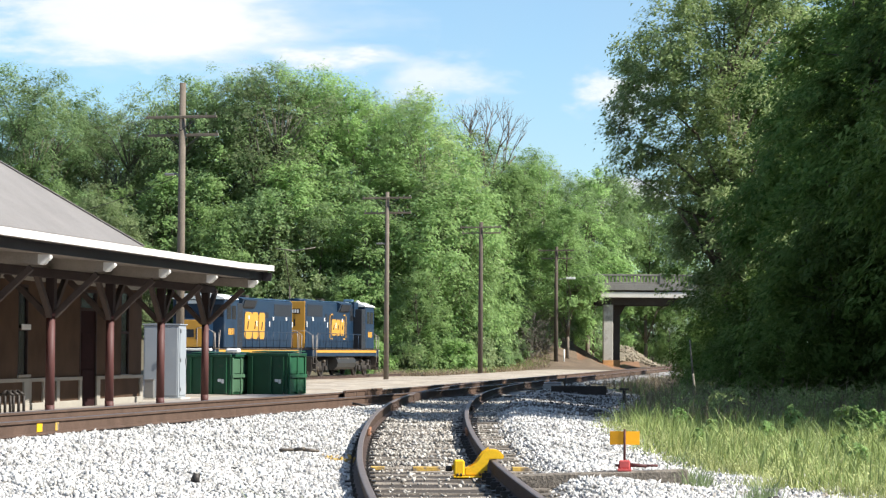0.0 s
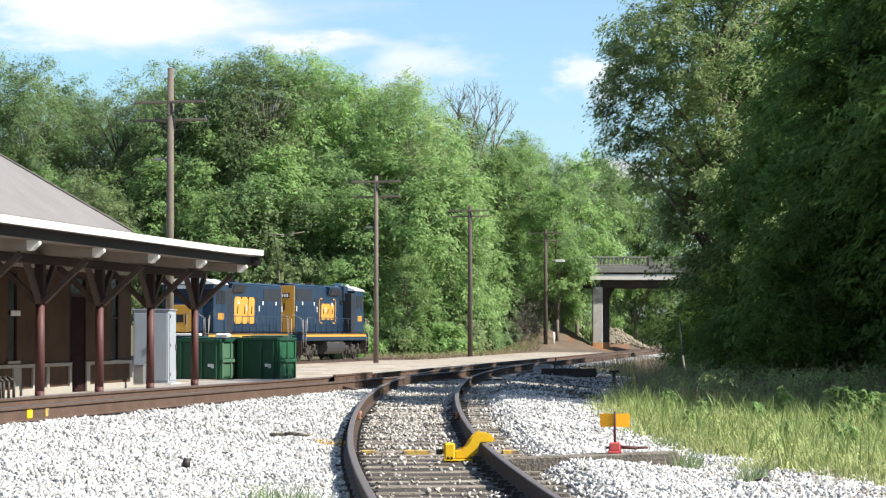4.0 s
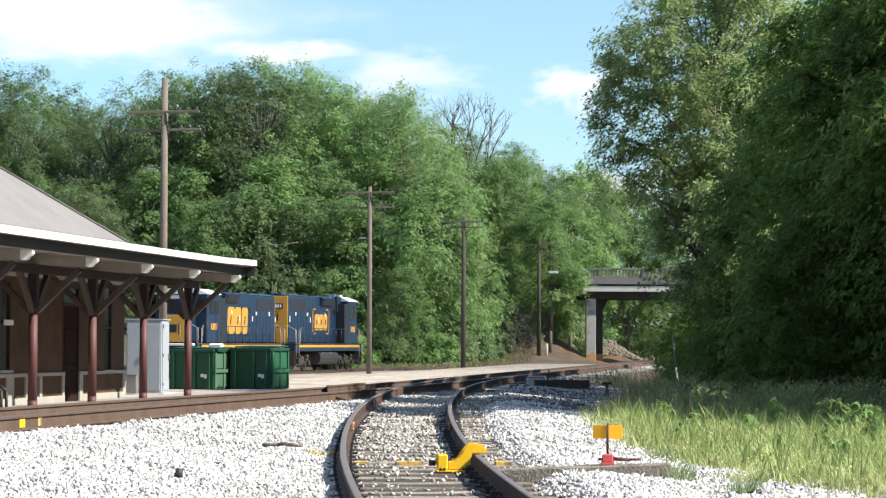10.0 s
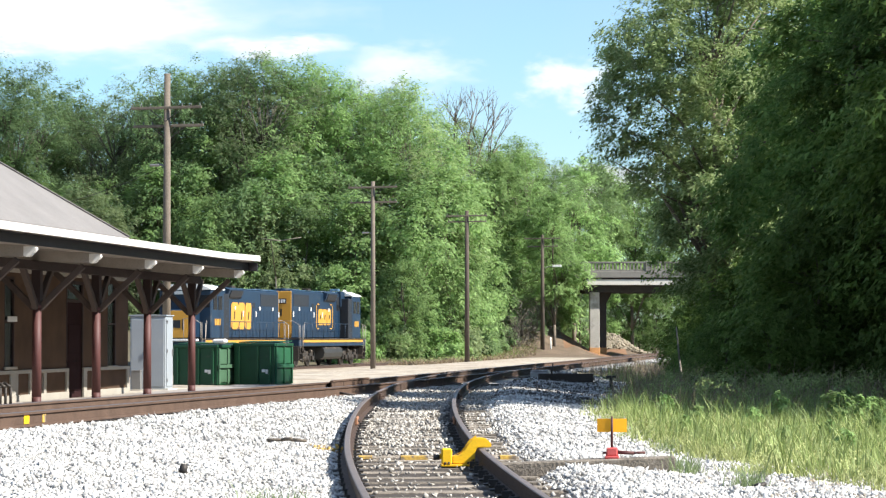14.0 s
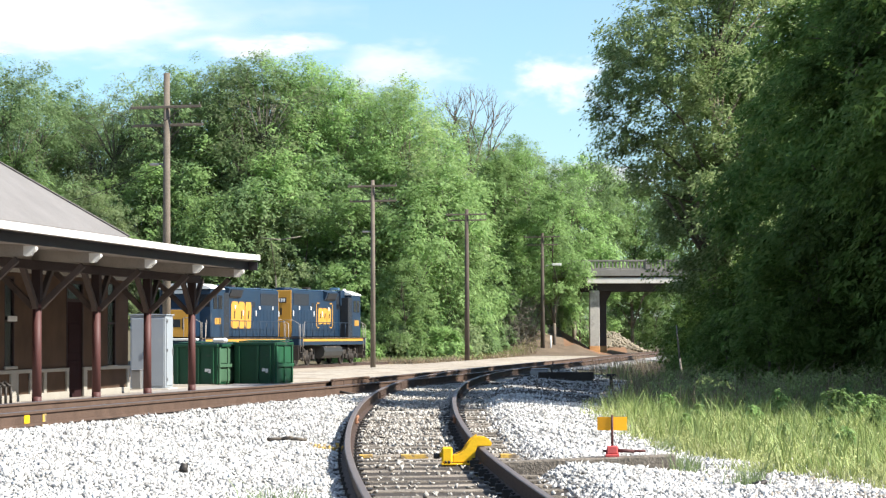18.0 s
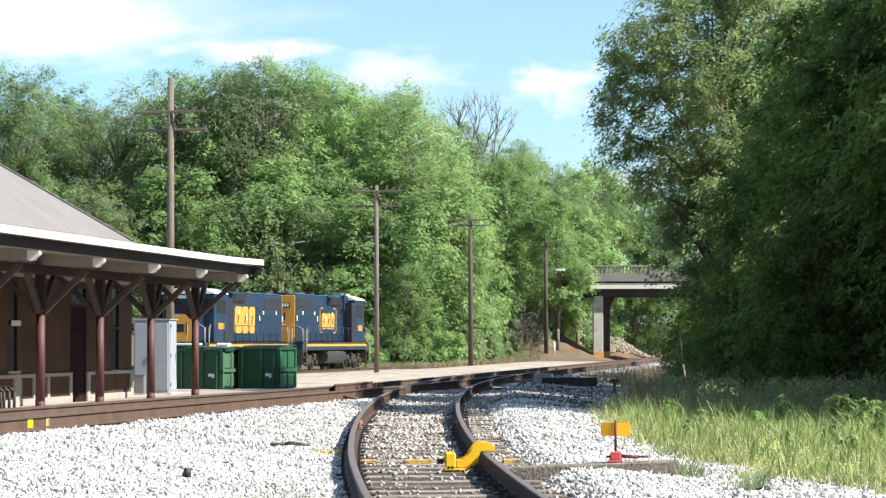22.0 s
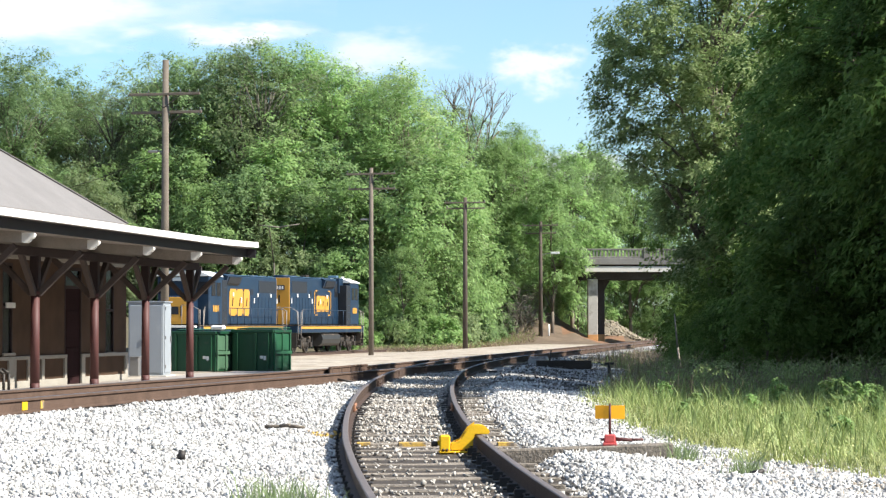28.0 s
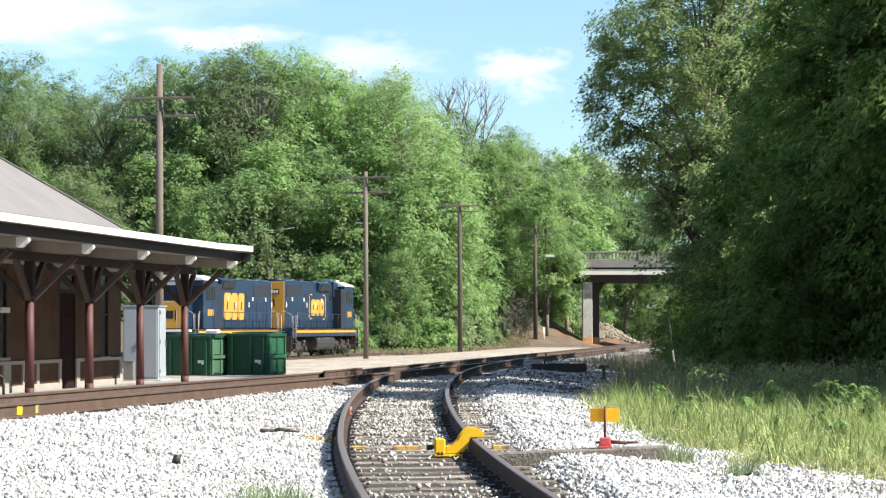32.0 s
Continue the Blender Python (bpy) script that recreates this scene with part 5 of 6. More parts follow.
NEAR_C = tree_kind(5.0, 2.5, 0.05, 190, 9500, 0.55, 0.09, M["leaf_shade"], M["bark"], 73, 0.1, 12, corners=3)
OVER, DENSE, THIN = "dark green tree overhanging the grass", "dense dark green tree among the bank's trees and added shade trees", "tall thin-crowned tree with pale-flecked leaves on the bank"
# The rightmost trees are unseen, added to shade the bank and ballast.
for meshes, x, y, turn, size, words in (
        (NEAR_D, 10.8, 47.5, 10, 1.0, OVER), (NEAR_D, 10.1, 55, 60, 0.78, OVER), (NEAR_B, 15.6, 44.5, 60, 0.76, DENSE), (NEAR_SHADE, 18.6, 41.5, 190, 0.8, DENSE),
        (NEAR_D, 12.0, 41.5, 130, 1.02, OVER), (NEAR_A, 8.6, 76, 20, 1.0, THIN), (NEAR_D, 11.6, 69, 140, 0.9, OVER), (NEAR_D, 11.4, 64, 80, 1.0, OVER),
        (NEAR_B, 10.0, 59, 20, 0.92, DENSE), (NEAR_B, 11.6, 54, 200, 0.95, DENSE), (NEAR_SHADE, 15, 84, 310, 1.1, DENSE), (NEAR_B, 12.4, 47, 150, 0.72, DENSE),
        (NEAR_SHADE, 17.0, 48, 100, 0.75, DENSE), (NEAR_SHADE, 17.5, 60, 250, 0.75, DENSE), (NEAR_D, 12.8, 87, 60, 1.25, OVER), (NEAR_D, 10.8, 83.5, 200, 1.0, OVER), (NEAR_SHADE, 14.3, 56, 40, 1.1, DENSE), (NEAR_SHADE, 14.6, 63.5, 280, 1.08, DENSE), (NEAR_SHADE, 14.4, 47, 320, 1.1, DENSE), (NEAR_B, 16.2, 92, 140, 1.0, DENSE)):
    SWAYING.append(tree(meshes, pose(x, y, on_ground(x, y) - 0.1, 0, 0, turn), words, "trees of the bank", scale=size).children[1])
for x, y, turn, size in ((8.4, 70, 0, 0.72), (10.2, 58, 33, 0.9), (9.2, 63, 70, 0.8), (11.6, 62, 150, 1.0), (10.6, 53, 310, 0.9), (8.6, 56, 90, 1.0), (10.6, 53, 200, 1.0), (9.2, 74, 140, 0.8), (10.8, 88, 30, 1.0), (12.5, 104, 60, 1.0), (11.4, 51, 250, 0.6), (6.7, 58, 10, 0.42), (7.2, 54, 80, 0.45), (8.6, 55, 160, 0.5), (9.8, 52.5, 220, 0.5), (7.8, 59, 300, 0.5), (7.4, 66, 120, 0.45), (11.2, 53.5, 20, 0.9), (14.4, 120, 10, 1.1), (13, 112, 15, 0.9), (11.5, 112, 70, 0.55), (12.2, 122, 170, 0.7), (10.0, 98, 200, 0.5), (8.5, 84, 110, 0.5), (8.0, 78, 210, 0.78), (7.6, 73, 40, 0.5)):
    tree(NEAR_C, pose(x, y, on_ground(x, y) - 0.1, 0, 0, turn), "dark green bush at the foot of the bank", "bushes of the bank", "bush", size, "bush")


# a half-bare tree that stands out of the wood
def bare_tree(x, y, h, seed):
    rnd = random.Random(seed)
    ob = thing("bare_tree", "half-dead tree with bare grey branches above the wood", "tree", pose(x, y, on_ground(x, y)))
    trunk, limbs = bm_new(), []
    rod(trunk, (0, 0, -0.5), (0.3, 0, h * 0.55), 0.3, 0.17, 8)

    def grow(bm, a, way, length, r, depth):
        b = a + way * length
        rod(bm, a, b, r, r * 0.6, 5)
        if depth:
            for _ in range(3 if depth > 1 else 2):
                turn = (way + Vector((rnd.uniform(-0.75, 0.75), rnd.uniform(-0.6, 0.6), rnd.uniform(-0.1, 0.55)))).normalized()
                grow(bm, a.lerp(b, rnd.uniform(0.55, 1.0)), turn, length * rnd.uniform(0.5, 0.75), r * 0.58, depth - 1)

    part("trunk", trunk, M["bark"], ob)
    for sx in (-0.5, -0.1, 0.25, 0.75):
        bm = bm_new()
        grow(bm, Vector((0.3, 0, h * 0.53)), Vector((sx, rnd.uniform(-0.3, 0.3), 0.9)).normalized(), h * 0.2, 0.10, 4)
        part("limb", bm, M["bark"], ob)


bare_tree(2.2, 216, 20.3, 3)
snag = thing("dead_tree", "pale broken dead tree with one level branch", "tree", pose(-12.9, 178, on_ground(-12.9, 178)))
part("trunk", rod(rod(bm_new(), (0, 10, -0.3), (0.1, 6, 6.0), 0.06, 0.05, 7), (0.1, 6, 6.0), (0.15, 0, 8.5), 0.04, 0.03, 7), M["twig"], snag)
part("branch", rod(rod(bm_new(), (-0.6, 0, 8.6), (0.9, 0, 8.45), 0.03, 0.05, 6), (0.9, 0, 8.45), (2.4, 0, 8.7), 0.05, 0.03, 6), M["twig"], snag)

# leafless vines and twigs among the crowns
for i, (vx, vy_, vz) in enumerate(((6.6, 204.5, 1), (7.4, 206, 1.5), (5.8, 203.5, 0))):
    rv = random.Random(90 + i)
    vine = thing("twig_tangle", "grey tangle of leafless twigs and vines", "shrub", pose(vx, vy_, on_ground(vx, vy_)), "twigs of the wood")
    for k in range(4):
        tb_ = bm_new()
        a = Vector((rv.uniform(-0.4, 0.4), 0, -0.2))
        for j in range(6):
            b = a + Vector((rv.uniform(-0.35, 0.4), rv.uniform(-0.2, 0.2), (vz + 3) / 6))
            rod(tb_, a, b, 0.028 - 0.003 * j, 0.025 - 0.003 * j, 5)
            for _ in range(5):
                c = a.lerp(b, rv.random())
                d = c + Vector((rv.uniform(-1, 1), rv.uniform(-0.5, 0.2), rv.uniform(-0.3, 0.9)))
                rod(tb_, c, d, 0.012, 0.008, 4)
                rod(tb_, d, d + Vector((rv.uniform(-0.7, 0.7), rv.uniform(-0.4, 0.2), rv.uniform(-0.6, 0.3))), 0.012, 0.006, 4)
            a = b
        part("stem", tb_, M["twig"], vine)


# ---- siding details: derail, stand with its plate, long tie, switch stand ----
DY = 27.5
dx_, dz_ = side_line(DY)
TURN_D = -math.degrees(math.atan((side_line(DY + 1)[0] - side_line(DY - 1)[0]) / 2))
M["rust_joint"] = material("pale_rust", (0.34, 0.17, 0.10), 0.85, spread=0.35, scale=9, fine=50, bump=0.3)
M["yellow_worn"] = material("worn_yellow_paint", (0.50, 0.32, 0.07), 0.8, spread=0.3, scale=6, fine=40, bump=0.3, stain=(0.17, 0.14, 0.11), stain_scale=7, stain_at=0.5)
derail = thing("derail", "bright yellow cast derail clamped over the rail", "derail", pose(dx_, DY, dz_, 0, 0, TURN_D))
part("base_plate", box(bm_new(), 0.30, 0.70, -0.16, 0.14, -0.20, -0.178, 0.005), M["yellow"], derail)
blk = box(bm_new(), 0.305, 0.425, -0.13, 0.03, -0.177, 0.0, 0.016)
box(blk, 0.285, 0.304, -0.07, -0.02, -0.12, -0.06, 0.006)
part("end_block", blk, M["yellow"], derail)
sh = bm_new()
prism(sh, [(0.43, -0.172), (0.43, -0.085), (0.50, -0.075), (0.56, -0.025), (0.61, 0.055), (0.66, 0.105), (0.72, 0.122), (0.80, 0.112), (0.85, 0.075), (0.875, 0.03), (0.85, 0.008), (0.71, 0.008), (0.69, -0.03), (0.675, -0.172)], -0.11, 0.05)
bmesh.ops.bevel(sh, geom=[e for e in sh.edges], offset=0.009, segments=2, affect="EDGES")
part("shoe", sh, M["yellow"], derail)
rib_ = prism(bm_new(), [(0.46, -0.07), (0.53, -0.04), (0.62, 0.09), (0.70, 0.145), (0.70, 0.11), (0.64, 0.06), (0.56, -0.06)], -0.035, -0.012)
part("rib", rib_, M["yellow"], derail)
part("rear_plate", prism(bm_new(), [(0.46, -0.172), (0.46, -0.11), (0.54, -0.04), (0.62, 0.03), (0.67, 0.03), (0.67, -0.172)], 0.06, 0.10), M["yellow"], derail)
for bx in (0.345, 0.385, 0.60):
    part("bolt", rod(bm_new(), (bx, -0.152 if bx < 0.5 else -0.135, -0.177), (bx, -0.152 if bx < 0.5 else -0.135, -0.15), 0.016, 0.014, 6), M["steel_dark"], derail)
part("pivot_pin", rod(bm_new(), (0.215, -0.05, -0.1), (0.284, -0.05, -0.1), 0.032, 0.032, 10), M["steel_dark"], derail)
PT = 29.0
pt = thing("painted_tie", "weathered tie with worn yellow paint level with the derail", "railway tie", pose(side_line(PT)[0], PT, side_line(PT)[1] - 0.19, 0, 0, TURN_D))
part("tie", tie_mesh(2.59, 33), None, pt)
for x0, x1, drop in ((-0.62, -0.46, 0.0), (-0.12, 0.2, 0.06), (1.06, 1.25, 0.05)):
    part("paint", box(box(bm_new(), x0, x1, -0.10, 0.10, 0.0, 0.012, 0.002), x0, x1, -0.134, -0.101, -drop - 0.02, 0.011, 0.002), M["yellow_worn"], pt, "worn yellow paint")

stand_x, stand_y = 1.81, 26.4
SZ = 0.115
long_tie = tagged(part("long_tie", box(bm_new(), -0.98, 0.98, -0.13, 0.13, -0.16, 0.0, 0.015), M["tie"]), "long weathered timber carrying the derail stand", "railway tie")
long_tie.matrix_world = pose(1.51, 26.4, SZ - 0.012, 0, -2.2, TURN_D * 0.3)
stand = thing("derail_stand", "red derail stand with an orange-yellow target plate", "signal stand", pose(stand_x, stand_y, SZ, 0, 0, -4))
part("base", box(bm_new(), -0.075, 0.075, -0.09, 0.09, 0.0, 0.03, 0.005), M["red"], stand)
hs = bm_new()
rod(hs, (0, 0, 0.03), (0, 0, 0.11), 0.072, 0.06, 14)
box(hs, -0.06, 0.06, -0.07, 0.0, 0.03, 0.12, 0.012)
part("housing", hs, M["red"], stand)
part("mast", rod(bm_new(), (0, 0, 0.11), (0, 0, 0.455), 0.014, 0.012, 8), M["red_dark"], stand)
part("lever", rod(rod(bm_new(), (0.04, -0.02, 0.07), (0.24, -0.03, 0.06), 0.022, 0.018, 8), (0.2, -0.03, 0.062), (0.36, -0.03, 0.065), 0.014, 0.014, 8), M["red_dark"], stand)
part("crank", box(bm_new(), -0.10, -0.06, -0.04, 0.04, 0.05, 0.075, 0.004), M["red_dark"], stand)
for sx in (-1, 1):
    part("target_plate", box(bm_new(), min(sx * 0.012, sx * 0.162), max(sx * 0.012, sx * 0.162), -0.004, 0.002, 0.285, 0.43, 0.001, pose(0, 0, 0, 0, 0, sx * 8)), M["amber"], stand)
part("connecting_rod", rod(bm_new(), (-1.2, 0.22, -0.10), (-0.02, 0.16, -0.01), 0.018, 0.018, 8), M["steel_dark"], stand)

# joint bars and paint marks on the near main rail
for s_, mat_, ww in ((0.0, "yellow", 0.2), (0.66, "yellow_worn", 0.13)):
    y_ = 29.6 + s_
    mk = tagged(part("paint_mark", box(bm_new(), 0.0, 0.006, -ww / 2, ww / 2, -0.15, -0.04), M[mat_]), "painted mark on the rail's web", "paint mark")
    mk.matrix_world = pose(main_line(y_)[0] + 0.755 * CU, y_ - 0.755 * SU, main_line(y_)[1], 0, 0, math.degrees(-math.atan(TAN))) @ pose(0.0125, 0, 0)

# switch stand and its long ties where the siding joins
sw = thing("switch_stand", "low grey switch machine on two long ties", "switch stand", here(70.5, MAIN_P - 2.25, main_line(70)[1] - 0.19))
for q in (-0.3, 0.35):
    part("long_tie", box(bm_new(), -0.8, 0.9, q - 0.12, q + 0.12, -0.2, 0.0, 0.01), M["tie_dark"], sw)
part("machine", box(bm_new(), -0.35, 0.2, -0.3, 0.35, 0.002, 0.22, 0.04), M["galvanised"], sw)
part("lid", box(bm_new(), -0.33, 0.18, -0.28, 0.33, 0.222, 0.26, 0.015), M["galvanised"], sw)
part("handle", rod(bm_new(), (0.25, 0, 0.1), (0.3, 0.0, 0.45), 0.02, 0.02, 8), M["steel_dark"], sw)
part("rod", rod(bm_new(), (-1.5, 0, 0.02), (-0.35, 0, 0.05), 0.02, 0.02, 8), M["steel_dark"], sw)
for s_, ln in ((60.5, 5.2), (61.6, 5.0), (62.8, 4.8)):
    tb = tagged(part("long_tie", box(bm_new(), -0.5, ln / 2 + 0.4, -0.12, 0.12, -0.2, 0.0, 0.01), M["tie_dark"]), "dark long switch tie reaching out of the ballast", "railway tie")
    tb.matrix_world = here(s_, MAIN_P - 0.9, main_line(s_)[1] - 0.19)
sg = thing("marker_post", "short dark marker post beside the track", "post", pose(4.2, 61.5, on_ground(4.2, 61.5)))
part("stem", box(bm_new(), -0.04, 0.04, -0.04, 0.04, -0.2, 0.30, 0.008), M["steel_dark"], sg)
part("cap", box(bm_new(), -0.12, 0.12, -0.06, 0.06, 0.302, 0.36, 0.01), M["steel_dark"], sg)
tb = tagged(part("dark_timber", box(bm_new(), -0.75, 0.75, -0.13, 0.13, -0.02, 0.22, 0.012), M["tie_dark"]), "dark creosoted timber lying beside the track", "timber")
tb.matrix_world = pose(3.3, 66.5, on_ground(3.3, 66.5), 0, 0, 4)
wp = tagged(part("white_marker", rod(bm_new(), (0, 0, -0.2), (0, 0, 1.0), 0.07, 0.06, 8), M["white_paint"]), "small white marker stake by the wood", "marker")
wp.location = (8.9, 204.5, on_ground(8.9, 204.5))
bs = tagged(part("dark_lump", rod(bm_new(), (0, 0, 0), (0.02, 0.01, 0.09), 0.05, 0.035, 7), M["steel_dark"]), "small black lump lying on the ballast", "debris")
bs.location = (-2.63, 24.4, on_ground(-2.63, 24.4) + 0.02)
dl = tagged(part("dark_lump", rod(bm_new(), (-0.06, 0, 0), (0.06, 0.02, 0.05), 0.045, 0.02, 6), M["steel_dark"]), "small black lump lying on the ballast", "debris")
dl.location = (3.05, 23.6, on_ground(3.05, 23.6) + 0.01)
guard = [Vector((main_line(54.6 + 0.55 * k)[0] - (0.665 if 0 < k < 8 else 0.60) * CU, 54.6 + 0.55 * k + 0.66 * SU, main_line(56)[1] + 0.035)) for k in range(9)]
gr_ = thing("guard_rail", "short rusty guard rail beside the main rail", "guard rail")
part("rail", rail_mesh(guard, M["rail_main"], M["rail_main"]), None, gr_)
for k in (1, 3, 5, 7):
    part("block", box(bm_new(), -0.08, 0.02, -0.06, 0.06, -0.15, -0.02, 0.008, Matrix.Translation(guard[k]) @ TRACK), M["rail_side"], gr_)
# frog where the siding's rail crosses the main track's rail
frog = thing("frog", "rusty cast frog where two rails cross", "rail frog", pose(main_line(56)[0] + 0.755 * CU, 56 - 0.755 * SU, main_line(56)[1] - 0.19, 0, 0, -math.degrees(math.atan(TAN))))
for px_, tilt in ((-0.10, 0.0), (0.11, 3.0)):
    part("wing_rail", box(bm_new(), px_ - 0.035, px_ + 0.035, -1.3, 1.2, 0.0, 0.183, 0.012, pose(0, 0, 0, 0, 0, tilt)), M["rail_side"], frog)
part("nose", prism(bm_new(), [(-0.03, 0.0), (0.03, 0.0), (0.03, 0.18), (-0.03, 0.18)], -0.6, 0.8), M["rail_main"], frog)
part("base_plate", box(bm_new(), -0.24, 0.24, -1.0, 0.9, -0.015, -0.001, 0.003), M["steel_dark"], frog)
for jy, jmat in ((36.2, "rust_joint"), (47.0, "rail_side")):
    for side in (-1, 1):
        jx, jz = side_line(jy)
        ja = -math.degrees(math.atan(side_line(jy + 0.5)[0] - side_line(jy - 0.5)[0]))
        jb = thing("joint_bar", "bolted rusty joint bar on the siding rail", "joint bar", pose(jx, jy, jz, 0, 0, ja) @ pose(side * 0.755, 0, 0), "rail joints")
        part("bar", box(bm_new(), -0.055, -0.014, -0.4, 0.4, -0.155, -0.05, 0.008), M[jmat], jb)
        part("bar", box(bm_new(), 0.014, 0.055, -0.4, 0.4, -0.155, -0.05, 0.008), M[jmat], jb)
        for q in (-0.3, -0.1, 0.1, 0.3):
            part("bolt", rod(bm_new(), (-0.085, q, -0.1), (0.085, q, -0.1), 0.018, 0.018, 6), M["rail_side"], jb)
br_ = bm_new()
for a, b in (((-0.2, 0, 0.05), (0.1, 0.05, 0.06)), ((0.1, 0.05, 0.06), (0.3, 0.02, 0.04)), ((0.0, 0.03, 0.06), (0.12, -0.1, 0.08))):
    rod(br_, a, b, 0.025, 0.015, 6)
sk = tagged(part("dead_branch", br_, M["bark"]), "short dead branch lying on the ballast", "debris")
sk.location = (-2.02, 30.3, on_ground(-2.02, 30.3) + 0.02)


# ---- loose stones ----
def stones(name, xy, size, mat, seed, lift=0.0):
    """Crushed stones as uneven six-cornered blocks."""
    rng = np.random.default_rng(seed)
    n = len(xy)
    corner = np.array([(1, 0, 0), (-1, 0, 0), (0, 1, 0), (0, -1, 0), (0, 0, 1), (0, 0, -1)], float) * 1.35
    v = corner[None] * rng.uniform(0.55, 1.15, (n, 6, 1)) + rng.normal(0, 0.36, (n, 6, 3))
    v *= (size * rng.uniform(0.5, 1.25, (n, 1)) ** 1.2)[:, None] * rng.uniform(0.65, 1.2, (n, 1, 3)) * np.array([1, 1, 0.75])
    q = rng.normal(0, 1, (n, 4))
    q /= np.linalg.norm(q, axis=1, keepdims=True)
    w, x, y, z = q.T
    rot = np.stack([np.stack([1 - 2 * (y * y + z * z), 2 * (x * y - z * w), 2 * (x * z + y * w)], -1),
                    np.stack([2 * (x * y + z * w), 1 - 2 * (x * x + z * z), 2 * (y * z - x * w)], -1),
                    np.stack([2 * (x * z - y * w), 2 * (y * z + x * w), 1 - 2 * (x * x + y * y)], -1)], -2)
    v = np.einsum("nij,nkj->nki", rot, v)
    zz = ground_z(xy[:, 0], xy[:, 1]) + 0.03 * bumps(xy[:, 0], xy[:, 1], 0.9) + rng.uniform(-0.2, 0.5, n) * size + lift
    v += np.column_stack([xy, zz])[:, None]
    f = np.array([(0, 2, 4), (2, 1, 4), (1, 3, 4), (3, 0, 4), (2, 0, 5), (1, 2, 5), (3, 1, 5), (0, 3, 5)])
    loops = (f[None] + 6 * np.arange(n)[:, None, None]).reshape(-1).astype(np.int32)
    me = bpy.data.meshes.new(name)
    me.vertices.add(n * 6)
    me.vertices.foreach_set("co", v.reshape(-1).astype(np.float32))
    me.loops.add(n * 24)
    me.loops.foreach_set("vertex_index", loops)
    me.polygons.add(n * 8)
    me.polygons.foreach_set("loop_start", np.arange(0, n * 24, 3, dtype=np.int32))
    me.update(calc_edges=True)
    me.materials.append(mat)
    return me


def scatter(n, y0, y1, seed, power=1.0):
    rng = np.random.default_rng(seed)
    y = y0 + (y1 - y0) * rng.random(n) ** power
    x = rng.uniform(-1, 1, n) * (0.195 * y + 0.4)
    return np.column_stack([x, y])


xy = np.concatenate([scatter(82000, 17, 30, 1), scatter(62000, 30, 50, 2), scatter(20000, 50, 88, 8)])
p_ = -xy[:, 0] * CU + xy[:, 1] * SU
off = xy[:, 0] - siding_x(xy[:, 1])
rng_s = np.random.default_rng(3)
loose = ((off < -0.86) | (off > 1.3 + rng_s.normal(0, 0.07, len(xy)))) & (np.abs(p_ - MAIN_P) > 0.95) & (p_ < 12.6) & (off < verge(xy[:, 0], xy[:, 1]) - 0.15 + rng_s.exponential(0.4, len(xy)))
loose &= ~((np.abs(xy[:, 0] - 1.5) < 1.05) & (np.abs(xy[:, 1] - 26.36) < 0.26))
# Darker stones where tree shade falls: dirt and shade share one colour.
shade_dirt = (xy[:, 1] > 46 + 1.5 * bumps(xy[:, 0], xy[:, 1], 1.1)) & (off > 0.9) & (rng_s.random(len(xy)) < 0.75)
tagged(new("cinder_stones", stones("cinder_stones", xy[loose & shade_dirt], 0.025, M["cinder_shade"], 6)), "dark grey cinder ballast with tree shade in its colour, beside the switch", "ballast", kind="stuff")
loose &= ~shade_dirt
tagged(new("ballast_stones", stones("ballast_stones", xy[loose], 0.024, M["stone"], 4)), "white and grey crushed ballast stones", "ballast", kind="stuff")
rng_t = np.random.default_rng(5)
yi = np.concatenate([rng_t.uniform(17, 27.5, 9000), rng_t.uniform(27.5, 60, 30000)])
xi = np.column_stack([siding_x(yi) + rng_t.uniform(-0.9, 1.4, len(yi)), yi])
oi = xi[:, 0] - siding_x(xi[:, 1])
keep = np.interp(xi[:, 1], (17, 22, 23.5, 27.5, 29.5, 33, 60), (0.35, 0.3, 0.06, 0.10, 0.42, 0.7, 0.8))
keep *= 0.55 + 0.45 * bumps(xi[:, 0] * 1.5, xi[:, 1], 0.35)
inside = (oi > -0.9) & (oi < 1.4) & (np.abs(np.abs(oi) - 0.755) > 0.10) & (rng_s.random(len(xi)) < keep)
tagged(new("track_stones", stones("track_stones", xi[inside], 0.024, M["stone_dirty"], 7, 0.0)), "dusty brown-grey stones between the siding's ties", "ballast", kind="stuff")


rng_r = np.random.default_rng(51)
tagged(new("painted_stones", stones("painted_stones", np.random.default_rng(55).normal(0, 1, (60, 2)) * (0.13, 0.3) + (-1.42, 30.4), 0.026, M["yellow_worn"], 56, 0.012)), "stones with a smear of old yellow paint", "ballast", kind="stuff")
stick = tagged(part("dead_branch", rod(rod(bm_new(), (-0.3, 0, 0.06), (0.05, 0.1, 0.05), 0.03, 0.025, 6), (0.05, 0.1, 0.05), (0.35, 0.1, 0.01), 0.025, 0.012, 6), M["steel_dark"]), "dark broken branch beside the siding rail", "debris")
stick.location = (-2.15, 48.5, on_ground(-2.15, 48.5) + 0.02)
rub = np.column_stack([rng_r.uniform(13.8, 19.2, 1100), rng_r.uniform(222, 238, 1100)])
tagged(new("rubble", stones("rubble", rub, 0.15, M["rock"], 52)), "tan broken rubble beside the bridge pier", "rubble", kind="stuff")
dirt = scatter(14000, 17, 26, 53)
do_ = dirt[:, 0] - siding_x(dirt[:, 1]) - verge(dirt[:, 0], dirt[:, 1])
